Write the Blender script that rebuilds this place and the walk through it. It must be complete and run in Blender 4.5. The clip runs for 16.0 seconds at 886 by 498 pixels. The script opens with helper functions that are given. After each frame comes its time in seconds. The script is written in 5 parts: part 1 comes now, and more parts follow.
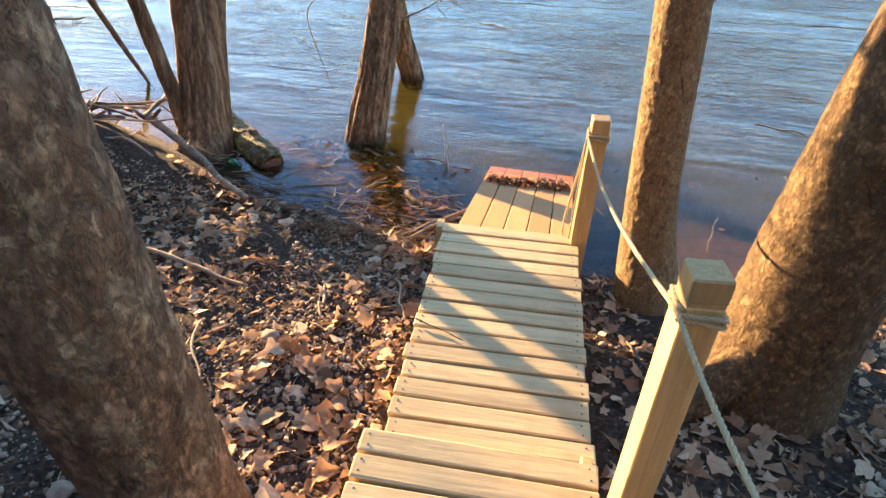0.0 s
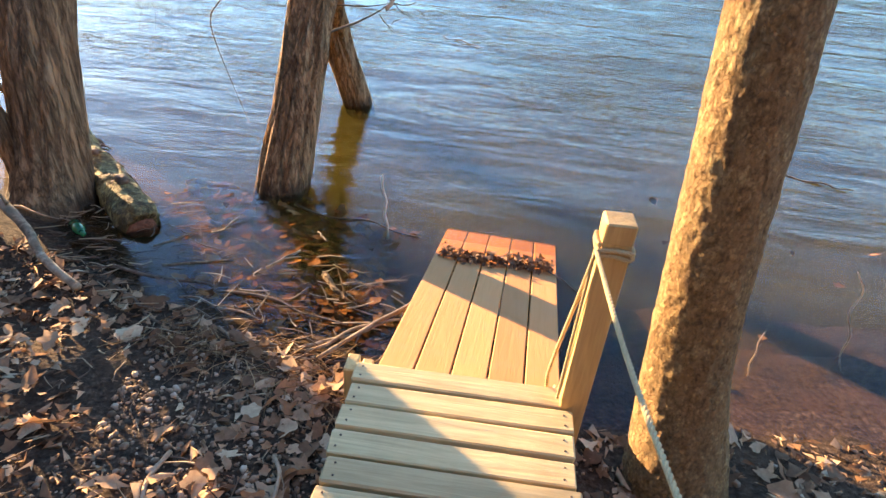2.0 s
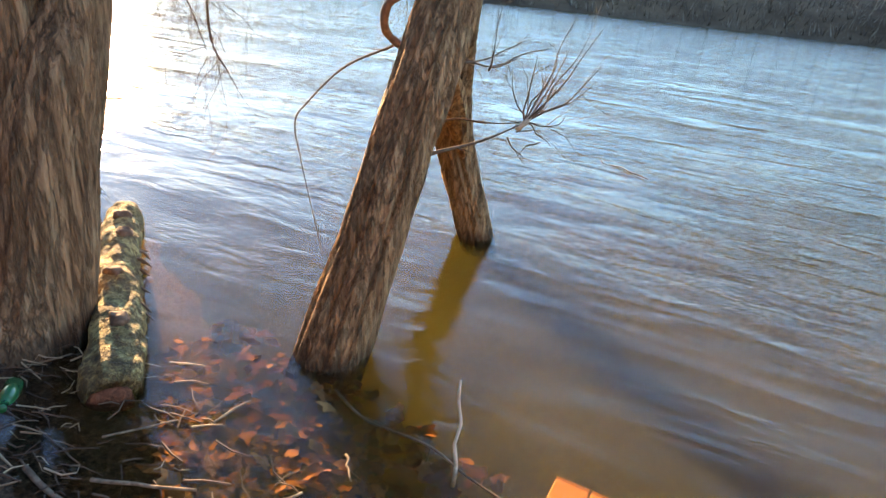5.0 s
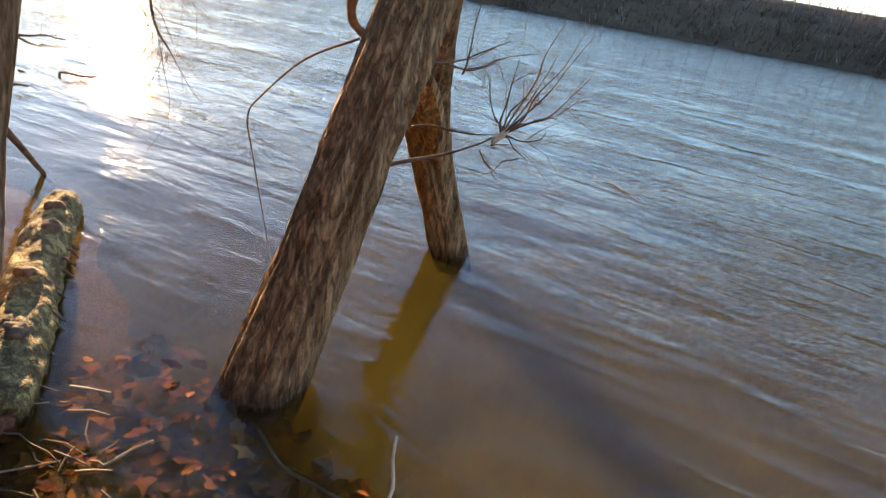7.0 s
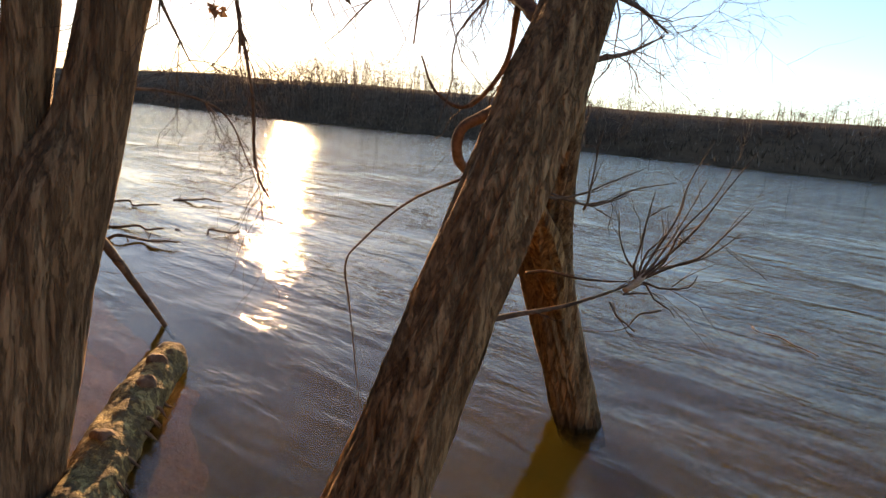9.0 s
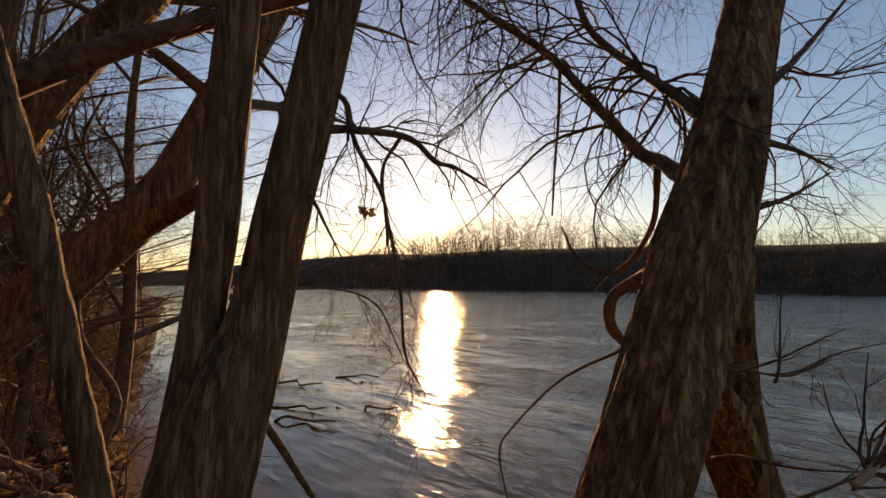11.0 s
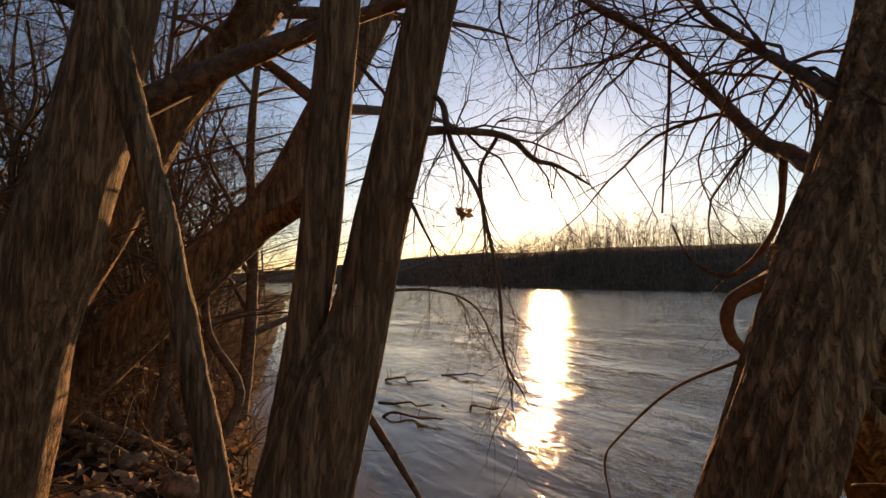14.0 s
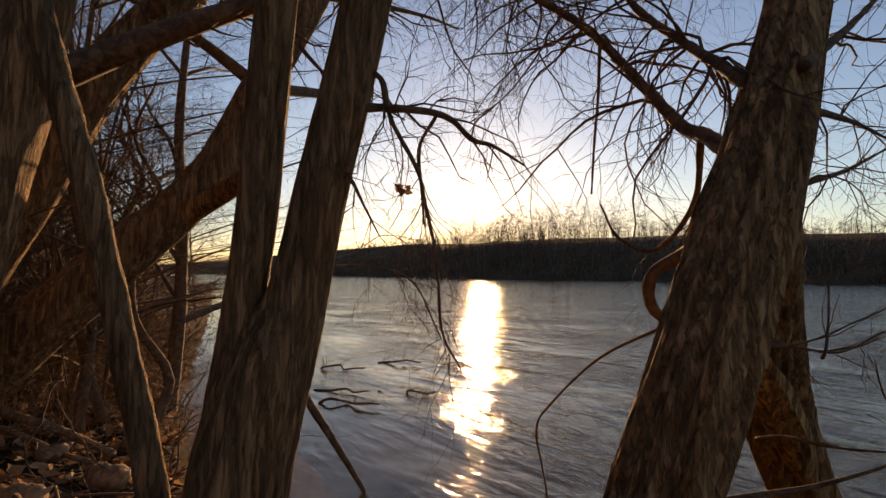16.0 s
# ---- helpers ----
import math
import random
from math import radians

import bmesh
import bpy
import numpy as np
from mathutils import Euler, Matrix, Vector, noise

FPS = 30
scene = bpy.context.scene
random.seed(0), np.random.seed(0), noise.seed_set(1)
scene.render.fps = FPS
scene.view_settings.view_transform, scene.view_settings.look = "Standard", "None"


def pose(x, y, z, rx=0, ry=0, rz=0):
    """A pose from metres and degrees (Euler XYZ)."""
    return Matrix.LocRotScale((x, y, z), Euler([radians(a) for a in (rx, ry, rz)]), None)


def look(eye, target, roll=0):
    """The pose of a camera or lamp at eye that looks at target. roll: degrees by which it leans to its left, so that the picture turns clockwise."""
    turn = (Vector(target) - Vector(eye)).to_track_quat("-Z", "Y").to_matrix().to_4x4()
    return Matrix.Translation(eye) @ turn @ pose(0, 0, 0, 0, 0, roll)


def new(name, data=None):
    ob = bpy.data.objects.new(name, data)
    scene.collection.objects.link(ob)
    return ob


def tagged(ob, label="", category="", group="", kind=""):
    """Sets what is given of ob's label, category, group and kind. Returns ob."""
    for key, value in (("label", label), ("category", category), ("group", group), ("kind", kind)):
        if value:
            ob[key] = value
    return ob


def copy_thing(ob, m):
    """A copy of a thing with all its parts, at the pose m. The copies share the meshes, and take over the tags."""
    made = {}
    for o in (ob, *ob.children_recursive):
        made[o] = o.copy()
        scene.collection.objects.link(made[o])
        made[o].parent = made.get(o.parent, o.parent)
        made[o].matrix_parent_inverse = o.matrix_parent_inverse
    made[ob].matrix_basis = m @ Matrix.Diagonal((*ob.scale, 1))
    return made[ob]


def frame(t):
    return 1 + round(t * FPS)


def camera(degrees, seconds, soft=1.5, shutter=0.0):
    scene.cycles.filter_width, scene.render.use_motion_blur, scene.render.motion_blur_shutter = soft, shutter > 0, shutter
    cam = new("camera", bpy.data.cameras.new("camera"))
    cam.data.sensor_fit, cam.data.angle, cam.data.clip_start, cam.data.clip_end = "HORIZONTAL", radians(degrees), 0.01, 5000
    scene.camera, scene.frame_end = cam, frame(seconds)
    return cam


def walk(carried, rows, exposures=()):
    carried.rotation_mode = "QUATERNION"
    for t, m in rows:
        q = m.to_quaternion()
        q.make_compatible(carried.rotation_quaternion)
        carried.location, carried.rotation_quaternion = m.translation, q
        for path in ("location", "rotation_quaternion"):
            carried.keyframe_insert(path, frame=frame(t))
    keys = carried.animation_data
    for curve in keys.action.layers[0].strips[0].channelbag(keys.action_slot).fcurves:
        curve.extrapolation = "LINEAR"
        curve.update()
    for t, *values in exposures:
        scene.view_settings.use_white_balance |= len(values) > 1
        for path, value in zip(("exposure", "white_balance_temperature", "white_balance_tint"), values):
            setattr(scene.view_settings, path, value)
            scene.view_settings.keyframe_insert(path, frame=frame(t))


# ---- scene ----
cam = camera(74.5, 16.0)
PATH = [
    (0, (0.091, -2.948, 2.181), (-0.178, -1.306, 1.071), 2.4),
    (0.5, (0.026, -2.572, 2.126), (-0.234, -0.931, 1.014), 3.4),
    (1, (0.019, -2.233, 2.08), (-0.231, -0.584, 0.977), 3.9),
    (1.5, (0.028, -1.895, 2.023), (-0.201, -0.23, 0.939), 4.6),
    (2, (0.054, -1.559, 1.917), (-0.124, 0.118, 0.842), 4.9),
    (2.5, (0.033, -1.162, 1.735), (-0.081, 0.524, 0.664), 5.6),
    (3, (-0.006, -0.904, 1.707), (-0.115, 0.786, 0.644), 6.4),
    (3.5, (-0.073, -0.686, 1.657), (-0.274, 1.011, 0.618), 6.4),
    (4, (-0.066, -0.5, 1.645), (-0.385, 1.21, 0.65), 7.0),
    (4.5, (-0.071, -0.305, 1.668), (-0.648, 1.4, 0.796), 5.0),
    (4.7, (-0.094, -0.212, 1.695), (-0.759, 1.485, 0.872), 5.2),
    (6.8, (-0.148, 0.284, 1.732), (-0.852, 1.972, 0.924), 9.3),
    (7, (-0.115, 0.318, 1.687), (-0.793, 2.015, 0.875), 10.2),
    (7.5, (-0.161, 0.542, 1.576), (-0.744, 2.256, 0.727), 12.8),
    (8, (-0.184, 0.648, 1.516), (-0.831, 2.355, 0.698), 13.2),
    (8.5, (-0.2, 0.686, 1.522), (-1.08, 2.356, 0.861), 10.3),
    (9, (-0.275, 0.773, 1.59), (-1.451, 2.341, 1.189), 5.6),
    (9.5, (-0.324, 0.82, 1.637), (-1.705, 2.261, 1.503), 3.0),
    (10, (-0.32, 0.822, 1.669), (-1.809, 2.156, 1.734), 2.0),
    (10.2, (-0.324, 0.828, 1.668), (-1.826, 2.144, 1.78), 1.5),
    (12.3, (-0.372, 0.904, 1.623), (-2.058, 1.976, 1.697), -0.3),
    (12.5, (-0.367, 0.911, 1.644), (-2.065, 1.965, 1.735), -0.1),
    (13, (-0.37, 0.911, 1.662), (-2.081, 1.938, 1.789), 0.1),
    (13.5, (-0.327, 0.919, 1.661), (-2.076, 1.879, 1.797), 0.4),
    (14, (-0.366, 0.909, 1.665), (-2.139, 1.828, 1.778), 0.3),
    (14.5, (-0.351, 0.888, 1.631), (-2.115, 1.829, 1.694), -0.1),
    (15, (-0.325, 0.883, 1.556), (-2.053, 1.889, 1.612), -0.3),
    (15.5, (-0.313, 0.881, 1.564), (-2.006, 1.942, 1.644), 0.0),
    (16, (-0.332, 0.877, 1.599), (-1.995, 1.985, 1.683), 0.2),
]
EXPOSURES = [(0, 3.0, 6450, 13), (3.0, 3.05, 6450, 13), (4.5, 3.2, 6900, 14), (7.0, 2.5, 7100, 18), (8.0, 2.65, 7200, 19), (8.5, 2.5, 7500, 21), (9.0, 1.6, 8200, 25), (9.5, 0.15, 8900, 29), (9.8, 0.1, 9000, 29), (12.3, 0.55, 9400, 30), (14.5, 0.5, 9400, 30), (16, 0.35, 9300, 30)]
walk(cam, [(t, look(eye, target, roll)) for t, eye, target, roll in PATH], EXPOSURES)

# ---- world, sun and sky ----
SUN_AZ, SUN_EL = -52.7, 7.3          # degrees from +y, clockwise seen from above; height over the horizon
sun_dir = Vector((math.sin(radians(SUN_AZ)) * math.cos(radians(SUN_EL)), math.cos(radians(SUN_AZ)) * math.cos(radians(SUN_EL)), math.sin(radians(SUN_EL))))
world = bpy.data.worlds.new("evening_sky")
scene.world = world
world.use_nodes = True
wn, wl = world.node_tree.nodes, world.node_tree.links
sky = wn.new("ShaderNodeTexSky")
sky.sky_type, sky.sun_disc = "NISHITA", False
sky.sun_elevation, sky.sun_rotation = radians(SUN_EL), radians(SUN_AZ)
sky.air_density, sky.dust_density, sky.ozone_density = 1.0, 0.22, 3.5
wl.new(sky.outputs[0], wn["Background"].inputs[0])
wn["Background"].inputs[1].default_value = 0.15
# the low sun, with a wider glow painted into the sky round it
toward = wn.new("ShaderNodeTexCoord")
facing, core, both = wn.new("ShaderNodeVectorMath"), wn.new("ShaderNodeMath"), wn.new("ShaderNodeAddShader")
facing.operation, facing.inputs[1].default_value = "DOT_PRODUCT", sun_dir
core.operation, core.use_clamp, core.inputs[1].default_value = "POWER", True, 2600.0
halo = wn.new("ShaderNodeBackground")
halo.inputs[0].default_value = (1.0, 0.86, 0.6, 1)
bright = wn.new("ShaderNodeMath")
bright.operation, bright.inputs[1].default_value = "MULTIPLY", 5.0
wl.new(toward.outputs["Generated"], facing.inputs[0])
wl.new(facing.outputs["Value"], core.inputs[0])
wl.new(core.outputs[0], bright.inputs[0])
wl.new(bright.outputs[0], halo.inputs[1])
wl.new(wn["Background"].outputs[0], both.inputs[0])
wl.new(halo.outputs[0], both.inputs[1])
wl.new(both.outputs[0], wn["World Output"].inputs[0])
sun = new("sun_lamp", bpy.data.lights.new("sun_lamp", "SUN"))
sun.data.energy, sun.data.angle, sun.data.color = 5.0, radians(0.53), (1.0, 0.68, 0.36)
sun.matrix_world = look(sun_dir * 60, (0, 0, 0))


# ---- materials ----
def nodes(name):
    m = bpy.data.materials.new(name)
    m.use_nodes = True
    return m, m.node_tree.nodes, m.node_tree.links


def ramp(nt, ln, src, stops):
    r = nt.new("ShaderNodeValToRGB")
    el = r.color_ramp.elements
    while len(el) < len(stops):
        el.new(0.5)
    for e, (p, c) in zip(el, stops):
        e.position, e.color = p, (*c, 1)
    ln.new(src, r.inputs[0])
    return r.outputs[0]


def coords(nt, ln, scale=(1, 1, 1), rot=0.0, kind="Object"):
    tc, mp = nt.new("ShaderNodeTexCoord"), nt.new("ShaderNodeMapping")
    mp.inputs["Scale"].default_value = scale
    mp.inputs["Rotation"].default_value = (0, 0, radians(rot))
    ln.new(tc.outputs[kind], mp.inputs[0])
    return mp.outputs[0]


def noise_node(nt, ln, vec, scale, detail=4.0, rough=0.6, dist=0.0):
    n = nt.new("ShaderNodeTexNoise")
    n.inputs["Scale"].default_value, n.inputs["Detail"].default_value = scale, detail
    n.inputs["Roughness"].default_value, n.inputs["Distortion"].default_value = rough, dist
    ln.new(vec, n.inputs["Vector"])
    return n.outputs["Fac"]


def mixed(nt, ln, fac, a, b, mode="MIX"):
    m = nt.new("ShaderNodeMix")
    m.data_type, m.blend_type = "RGBA", mode
    if isinstance(fac, float):
        m.inputs[0].default_value = fac
    else:
        ln.new(fac, m.inputs[0])
    for k, v in ((6, a), (7, b)):
        if isinstance(v, tuple):
            m.inputs[k].default_value = (*v, 1)
        else:
            ln.new(v, m.inputs[k])
    return m.outputs[2]


def bumped(nt, ln, height, strength, distance, under=None):
    b = nt.new("ShaderNodeBump")
    b.inputs["Strength"].default_value, b.inputs["Distance"].default_value = strength, distance
    ln.new(height, b.inputs["Height"])
    if under:
        ln.new(under, b.inputs["Normal"])
    return b.outputs[0]


def bark(name, dark, mid, light, stretch=0.12, fine=60.0, relief=0.02, lichen=None, lichen_at=0.6, flaky=0.0, furrow=0.42, crust=None):
    m, nt, ln = nodes(name)
    v = coords(nt, ln, (1, 1, stretch))
    plates = noise_node(nt, ln, v, fine * 0.4, 6, 0.65, 0.6)
    grain = noise_node(nt, ln, v, fine * 2.2, 4, 0.7)
    blot = noise_node(nt, ln, coords(nt, ln), 2.2, 5, 0.6)
    col = ramp(nt, ln, plates, [(0.37, dark), (0.5, mid), (0.64, light)])
    col = mixed(nt, ln, 0.35, col, ramp(nt, ln, grain, [(0.38, (0.25, 0.25, 0.25)), (0.62, (0.8, 0.8, 0.8))]), "OVERLAY")
    col = mixed(nt, ln, ramp(nt, ln, blot, [(0.35, (0, 0, 0)), (0.7, (0.5, 0.5, 0.5))]), col, light)
    crack = noise_node(nt, ln, coords(nt, ln, (1, 1, stretch * 1.3)), fine * furrow, 4, 0.6, 0.25)
    furrows = ramp(nt, ln, crack, [(0.42, (1, 1, 1)), (0.495, (0.12, 0.12, 0.12)), (0.505, (0.12, 0.12, 0.12)), (0.58, (1, 1, 1))])
    if stretch < 0.4:
        col = mixed(nt, ln, 0.5, col, furrows, "MULTIPLY")
    if stretch < 0.4:
        # bark soaked dark along the waterline
        geo, sep, wet = nt.new("ShaderNodeNewGeometry"), nt.new("ShaderNodeSeparateXYZ"), nt.new("ShaderNodeMapRange")
        ln.new(geo.outputs["Position"], sep.inputs[0])
        wet.inputs[1].default_value, wet.inputs[2].default_value = 0.03, 0.12
        wet.inputs[3].default_value, wet.inputs[4].default_value = 0.65, 0.0
        ln.new(sep.outputs[2], wet.inputs[0])
        col = mixed(nt, ln, wet.outputs[0], col, (0.03, 0.018, 0.01))
    if lichen:
        spots = noise_node(nt, ln, coords(nt, ln, (1, 1, 0.6)), 9.0, 8, 0.75)
        col = mixed(nt, ln, ramp(nt, ln, spots, [(lichen_at - 0.06, (0, 0, 0)), (lichen_at + 0.06, (0.8, 0.8, 0.8))]), col, lichen)
    under = bumped(nt, ln, furrows, 1.0, 0.012) if stretch < 0.4 else None
    if flaky:
        cell = nt.new("ShaderNodeTexVoronoi")
        cell.feature = "F1"
        cell.inputs["Scale"].default_value = flaky
        ln.new(coords(nt, ln, (1, 1, 0.7)), cell.inputs["Vector"])
        col = mixed(nt, ln, 0.55, col, ramp(nt, ln, cell.outputs["Distance"], [(0.25, (0.72, 0.7, 0.66)), (0.75, (0.22, 0.2, 0.18))]), "OVERLAY")
        under = bumped(nt, ln, cell.outputs["Distance"], -0.9, 0.012)
    if crust:
        # raised flakes of darker outer bark over a paler skin
        scale, tone = crust
        flake = ramp(nt, ln, noise_node(nt, ln, coords(nt, ln, (1, 1, 0.75)), scale, 6, 0.72, 0.8), [(0.48, (0, 0, 0)), (0.54, (1, 1, 1))])
        col = mixed(nt, ln, mixed(nt, ln, 0.7, (0.0, 0.0, 0.0), flake), col, tone)
        under = bumped(nt, ln, flake, 0.8, 0.007, under)
        cell = nt.new("ShaderNodeTexVoronoi")
        cell.feature = "DISTANCE_TO_EDGE"
        cell.inputs["Scale"].default_value = scale * 2.2
        warp = nt.new("ShaderNodeVectorMath")
        wob = noise_node(nt, ln, coords(nt, ln), scale * 2, 3, 0.6)
        warp.operation = "MULTIPLY_ADD"
        warp.inputs[1].default_value = (0.02, 0.02, 0.02)
        ln.new(wob, warp.inputs[0])
        ln.new(coords(nt, ln, (1, 1, 0.8)), warp.inputs[2])
        ln.new(warp.outputs[0], cell.inputs["Vector"])
        crack = ramp(nt, ln, cell.outputs["Distance"], [(0.02, (0.3, 0.27, 0.24)), (0.12, (1, 1, 1))])
        col = mixed(nt, ln, 0.22, col, crack, "MULTIPLY")
        under = bumped(nt, ln, crack, 0.35, 0.005, under)
    p = nt["Principled BSDF"]
    ln.new(col, p.inputs["Base Color"])
    p.inputs["Roughness"].default_value = 0.88
    p.inputs["Specular IOR Level"].default_value = 0.25
    ln.new(bumped(nt, ln, grain, 0.6, relief * 0.4, bumped(nt, ln, plates, 1.0, relief * 1.5, under)), p.inputs["Normal"])
    return m


def wood(name, dark, light, axis=0, rough=0.75, stain=(0.2, 0.16, 0.1), gloss=0.3, stained=0.35):
    """Sawn timber whose grain runs along the given axis of the object."""
    m, nt, ln = nodes(name)
    s = [14.0, 14.0, 14.0]
    s[axis] = 0.9
    info = nt.new("ShaderNodeObjectInfo")
    add = nt.new("ShaderNodeVectorMath")
    scl = nt.new("ShaderNodeVectorMath")
    scl.operation, scl.inputs[1].default_value = "SCALE", (1, 1, 1)
    comb = nt.new("ShaderNodeCombineXYZ")
    for k in range(3):
        ln.new(info.outputs["Random"], comb.inputs[k])
    ln.new(comb.outputs[0], scl.inputs[0])
    scl.inputs["Scale"].default_value = 40.0
    ln.new(coords(nt, ln, tuple(s)), add.inputs[0])
    ln.new(scl.outputs[0], add.inputs[1])
    g = noise_node(nt, ln, add.outputs[0], 2.2, 6, 0.62, 1.2)
    fine = noise_node(nt, ln, add.outputs[0], 9.0, 3, 0.6)
    blot = noise_node(nt, ln, coords(nt, ln), 5.0, 5, 0.65)
    col = ramp(nt, ln, g, [(0.3, dark), (0.62, light)])
    col = mixed(nt, ln, 0.3, col, ramp(nt, ln, fine, [(0.3, dark), (0.7, light)]))
    tone = ramp(nt, ln, info.outputs["Random"], [(0.0, (0.82, 0.8, 0.78)), (1.0, (1.12, 1.1, 1.06))])
    col = mixed(nt, ln, 1.0, col, tone, "MULTIPLY")
    col = mixed(nt, ln, ramp(nt, ln, blot, [(0.5, (0, 0, 0)), (0.75, (stained,) * 3)]), col, stain)
    p = nt["Principled BSDF"]
    ln.new(col, p.inputs["Base Color"])
    p.inputs["Roughness"].default_value = rough
    p.inputs["Specular IOR Level"].default_value = gloss
    ln.new(bumped(nt, ln, g, 0.5, 0.004), p.inputs["Normal"])
    return m


def islands(name, stops, rough=0.85, grain=60.0, relief=0.003, translucent=0.0, wet=0.0):
    """For heaps of small pieces: each piece takes its own tone."""
    m, nt, ln = nodes(name)
    geo = nt.new("ShaderNodeNewGeometry")
    col = ramp(nt, ln, geo.outputs["Random Per Island"], stops)
    n = noise_node(nt, ln, coords(nt, ln), grain, 4, 0.65)
    col = mixed(nt, ln, 0.45, col, ramp(nt, ln, n, [(0.3, (0.3, 0.3, 0.3)), (0.7, (0.75, 0.75, 0.75))]), "OVERLAY")
    p = nt["Principled BSDF"]
    ln.new(col, p.inputs["Base Color"])
    p.inputs["Roughness"].default_value = rough
    p.inputs["Specular IOR Level"].default_value = 0.3 + wet
    ln.new(bumped(nt, ln, n, 0.5, relief), p.inputs["Normal"])
    if translucent:
        t, mx = nt.new("ShaderNodeBsdfTranslucent"), nt.new("ShaderNodeMixShader")
        ln.new(col, t.inputs[0])
        mx.inputs[0].default_value = translucent
        ln.new(p.outputs[0], mx.inputs[1])
        ln.new(t.outputs[0], mx.inputs[2])
        ln.new(mx.outputs[0], nt["Material Output"].inputs[0])
    return m


def soil():
    m, nt, ln = nodes("bank_soil")
    v = coords(nt, ln)
    a, b, c = noise_node(nt, ln, v, 1.3, 6, 0.6), noise_node(nt, ln, v, 38, 5, 0.7), noise_node(nt, ln, v, 9, 5, 0.65)
    col = ramp(nt, ln, b, [(0.36, (0.02, 0.013, 0.009)), (0.52, (0.06, 0.04, 0.026)), (0.68, (0.15, 0.1, 0.065))])
    col = mixed(nt, ln, ramp(nt, ln, a, [(0.4, (0, 0, 0)), (0.65, (0.6, 0.6, 0.6))]), col, ramp(nt, ln, c, [(0.38, (0.035, 0.022, 0.014)), (0.65, (0.12, 0.07, 0.04))]))
    sep = nt.new("ShaderNodeSeparateXYZ")
    ln.new(v, sep.inputs[0])
    rng_map = nt.new("ShaderNodeMapRange")
    rng_map.inputs[1].default_value, rng_map.inputs[2].default_value = 110, 122
    ln.new(sep.outputs[1], rng_map.inputs[0])
    wide = noise_node(nt, ln, v, 0.08, 6, 0.7)
    col = mixed(nt, ln, rng_map.outputs[0], col, ramp(nt, ln, wide, [(0.36, (0.06, 0.034, 0.02)), (0.62, (0.14, 0.082, 0.048))]))
    p = nt["Principled BSDF"]
    ln.new(col, p.inputs["Base Color"])
    p.inputs["Roughness"].default_value = 0.95
    p.inputs["Specular IOR Level"].default_value = 0.08
    ln.new(bumped(nt, ln, b, 1.0, 0.02, bumped(nt, ln, c, 0.8, 0.04)), p.inputs["Normal"])
    return m


def lake():
    """Clear water skin, rippled by a light breeze; the silt hangs below it."""
    m, nt, ln = nodes("lake_water")
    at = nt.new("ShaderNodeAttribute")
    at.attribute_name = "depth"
    clear = nt.new("ShaderNodeBsdfTransparent")
    clear.inputs[0].default_value = (0.95, 0.88, 0.76, 1)
    # ripples: broad swell, crests and short chop, with calm patches
    swell = noise_node(nt, ln, coords(nt, ln, (0.5, 1.5, 1), 33), 1.1, 2, 0.5, 0.4)
    crest = noise_node(nt, ln, coords(nt, ln, (1.1, 4.2, 1), 35), 1.3, 3, 0.5, 0.9)
    chop = noise_node(nt, ln, coords(nt, ln, (3.0, 6.0, 1), 26), 2.6, 3, 0.55, 0.8)
    calm = ramp(nt, ln, noise_node(nt, ln, coords(nt, ln, (0.5, 1.0, 1), 33), 0.6, 3, 0.5), [(0.38, (0.2,) * 3), (0.62, (1, 1, 1))])
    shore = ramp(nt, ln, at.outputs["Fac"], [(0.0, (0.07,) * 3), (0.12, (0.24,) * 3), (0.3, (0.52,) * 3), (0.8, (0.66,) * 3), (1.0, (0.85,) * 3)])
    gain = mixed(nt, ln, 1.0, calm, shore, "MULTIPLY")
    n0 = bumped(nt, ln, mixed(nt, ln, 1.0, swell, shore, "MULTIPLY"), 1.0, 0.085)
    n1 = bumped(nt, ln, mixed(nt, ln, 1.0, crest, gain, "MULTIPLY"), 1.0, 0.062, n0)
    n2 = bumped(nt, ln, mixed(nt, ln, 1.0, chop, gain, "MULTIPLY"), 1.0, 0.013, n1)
    ripple = noise_node(nt, ln, coords(nt, ln, (1.6, 5.0, 1), 40), 4.2, 3, 0.6, 0.6)
    n2 = bumped(nt, ln, mixed(nt, ln, 1.0, ripple, gain, "MULTIPLY"), 1.0, 0.006, n2)
    gloss = nt.new("ShaderNodeBsdfGlossy")
    gloss.inputs["Roughness"].default_value = 0.05
    fres = nt.new("ShaderNodeFresnel")
    fres.inputs[0].default_value = 1.34
    for nd in (gloss, fres):
        ln.new(n2, nd.inputs["Normal"])
    out = nt.new("ShaderNodeMixShader")
    ln.new(fres.outputs[0], out.inputs[0])
    ln.new(clear.outputs[0], out.inputs[1])
    ln.new(gloss.outputs[0], out.inputs[2])
    ln.new(out.outputs[0], nt["Material Output"].inputs[0])
    return m


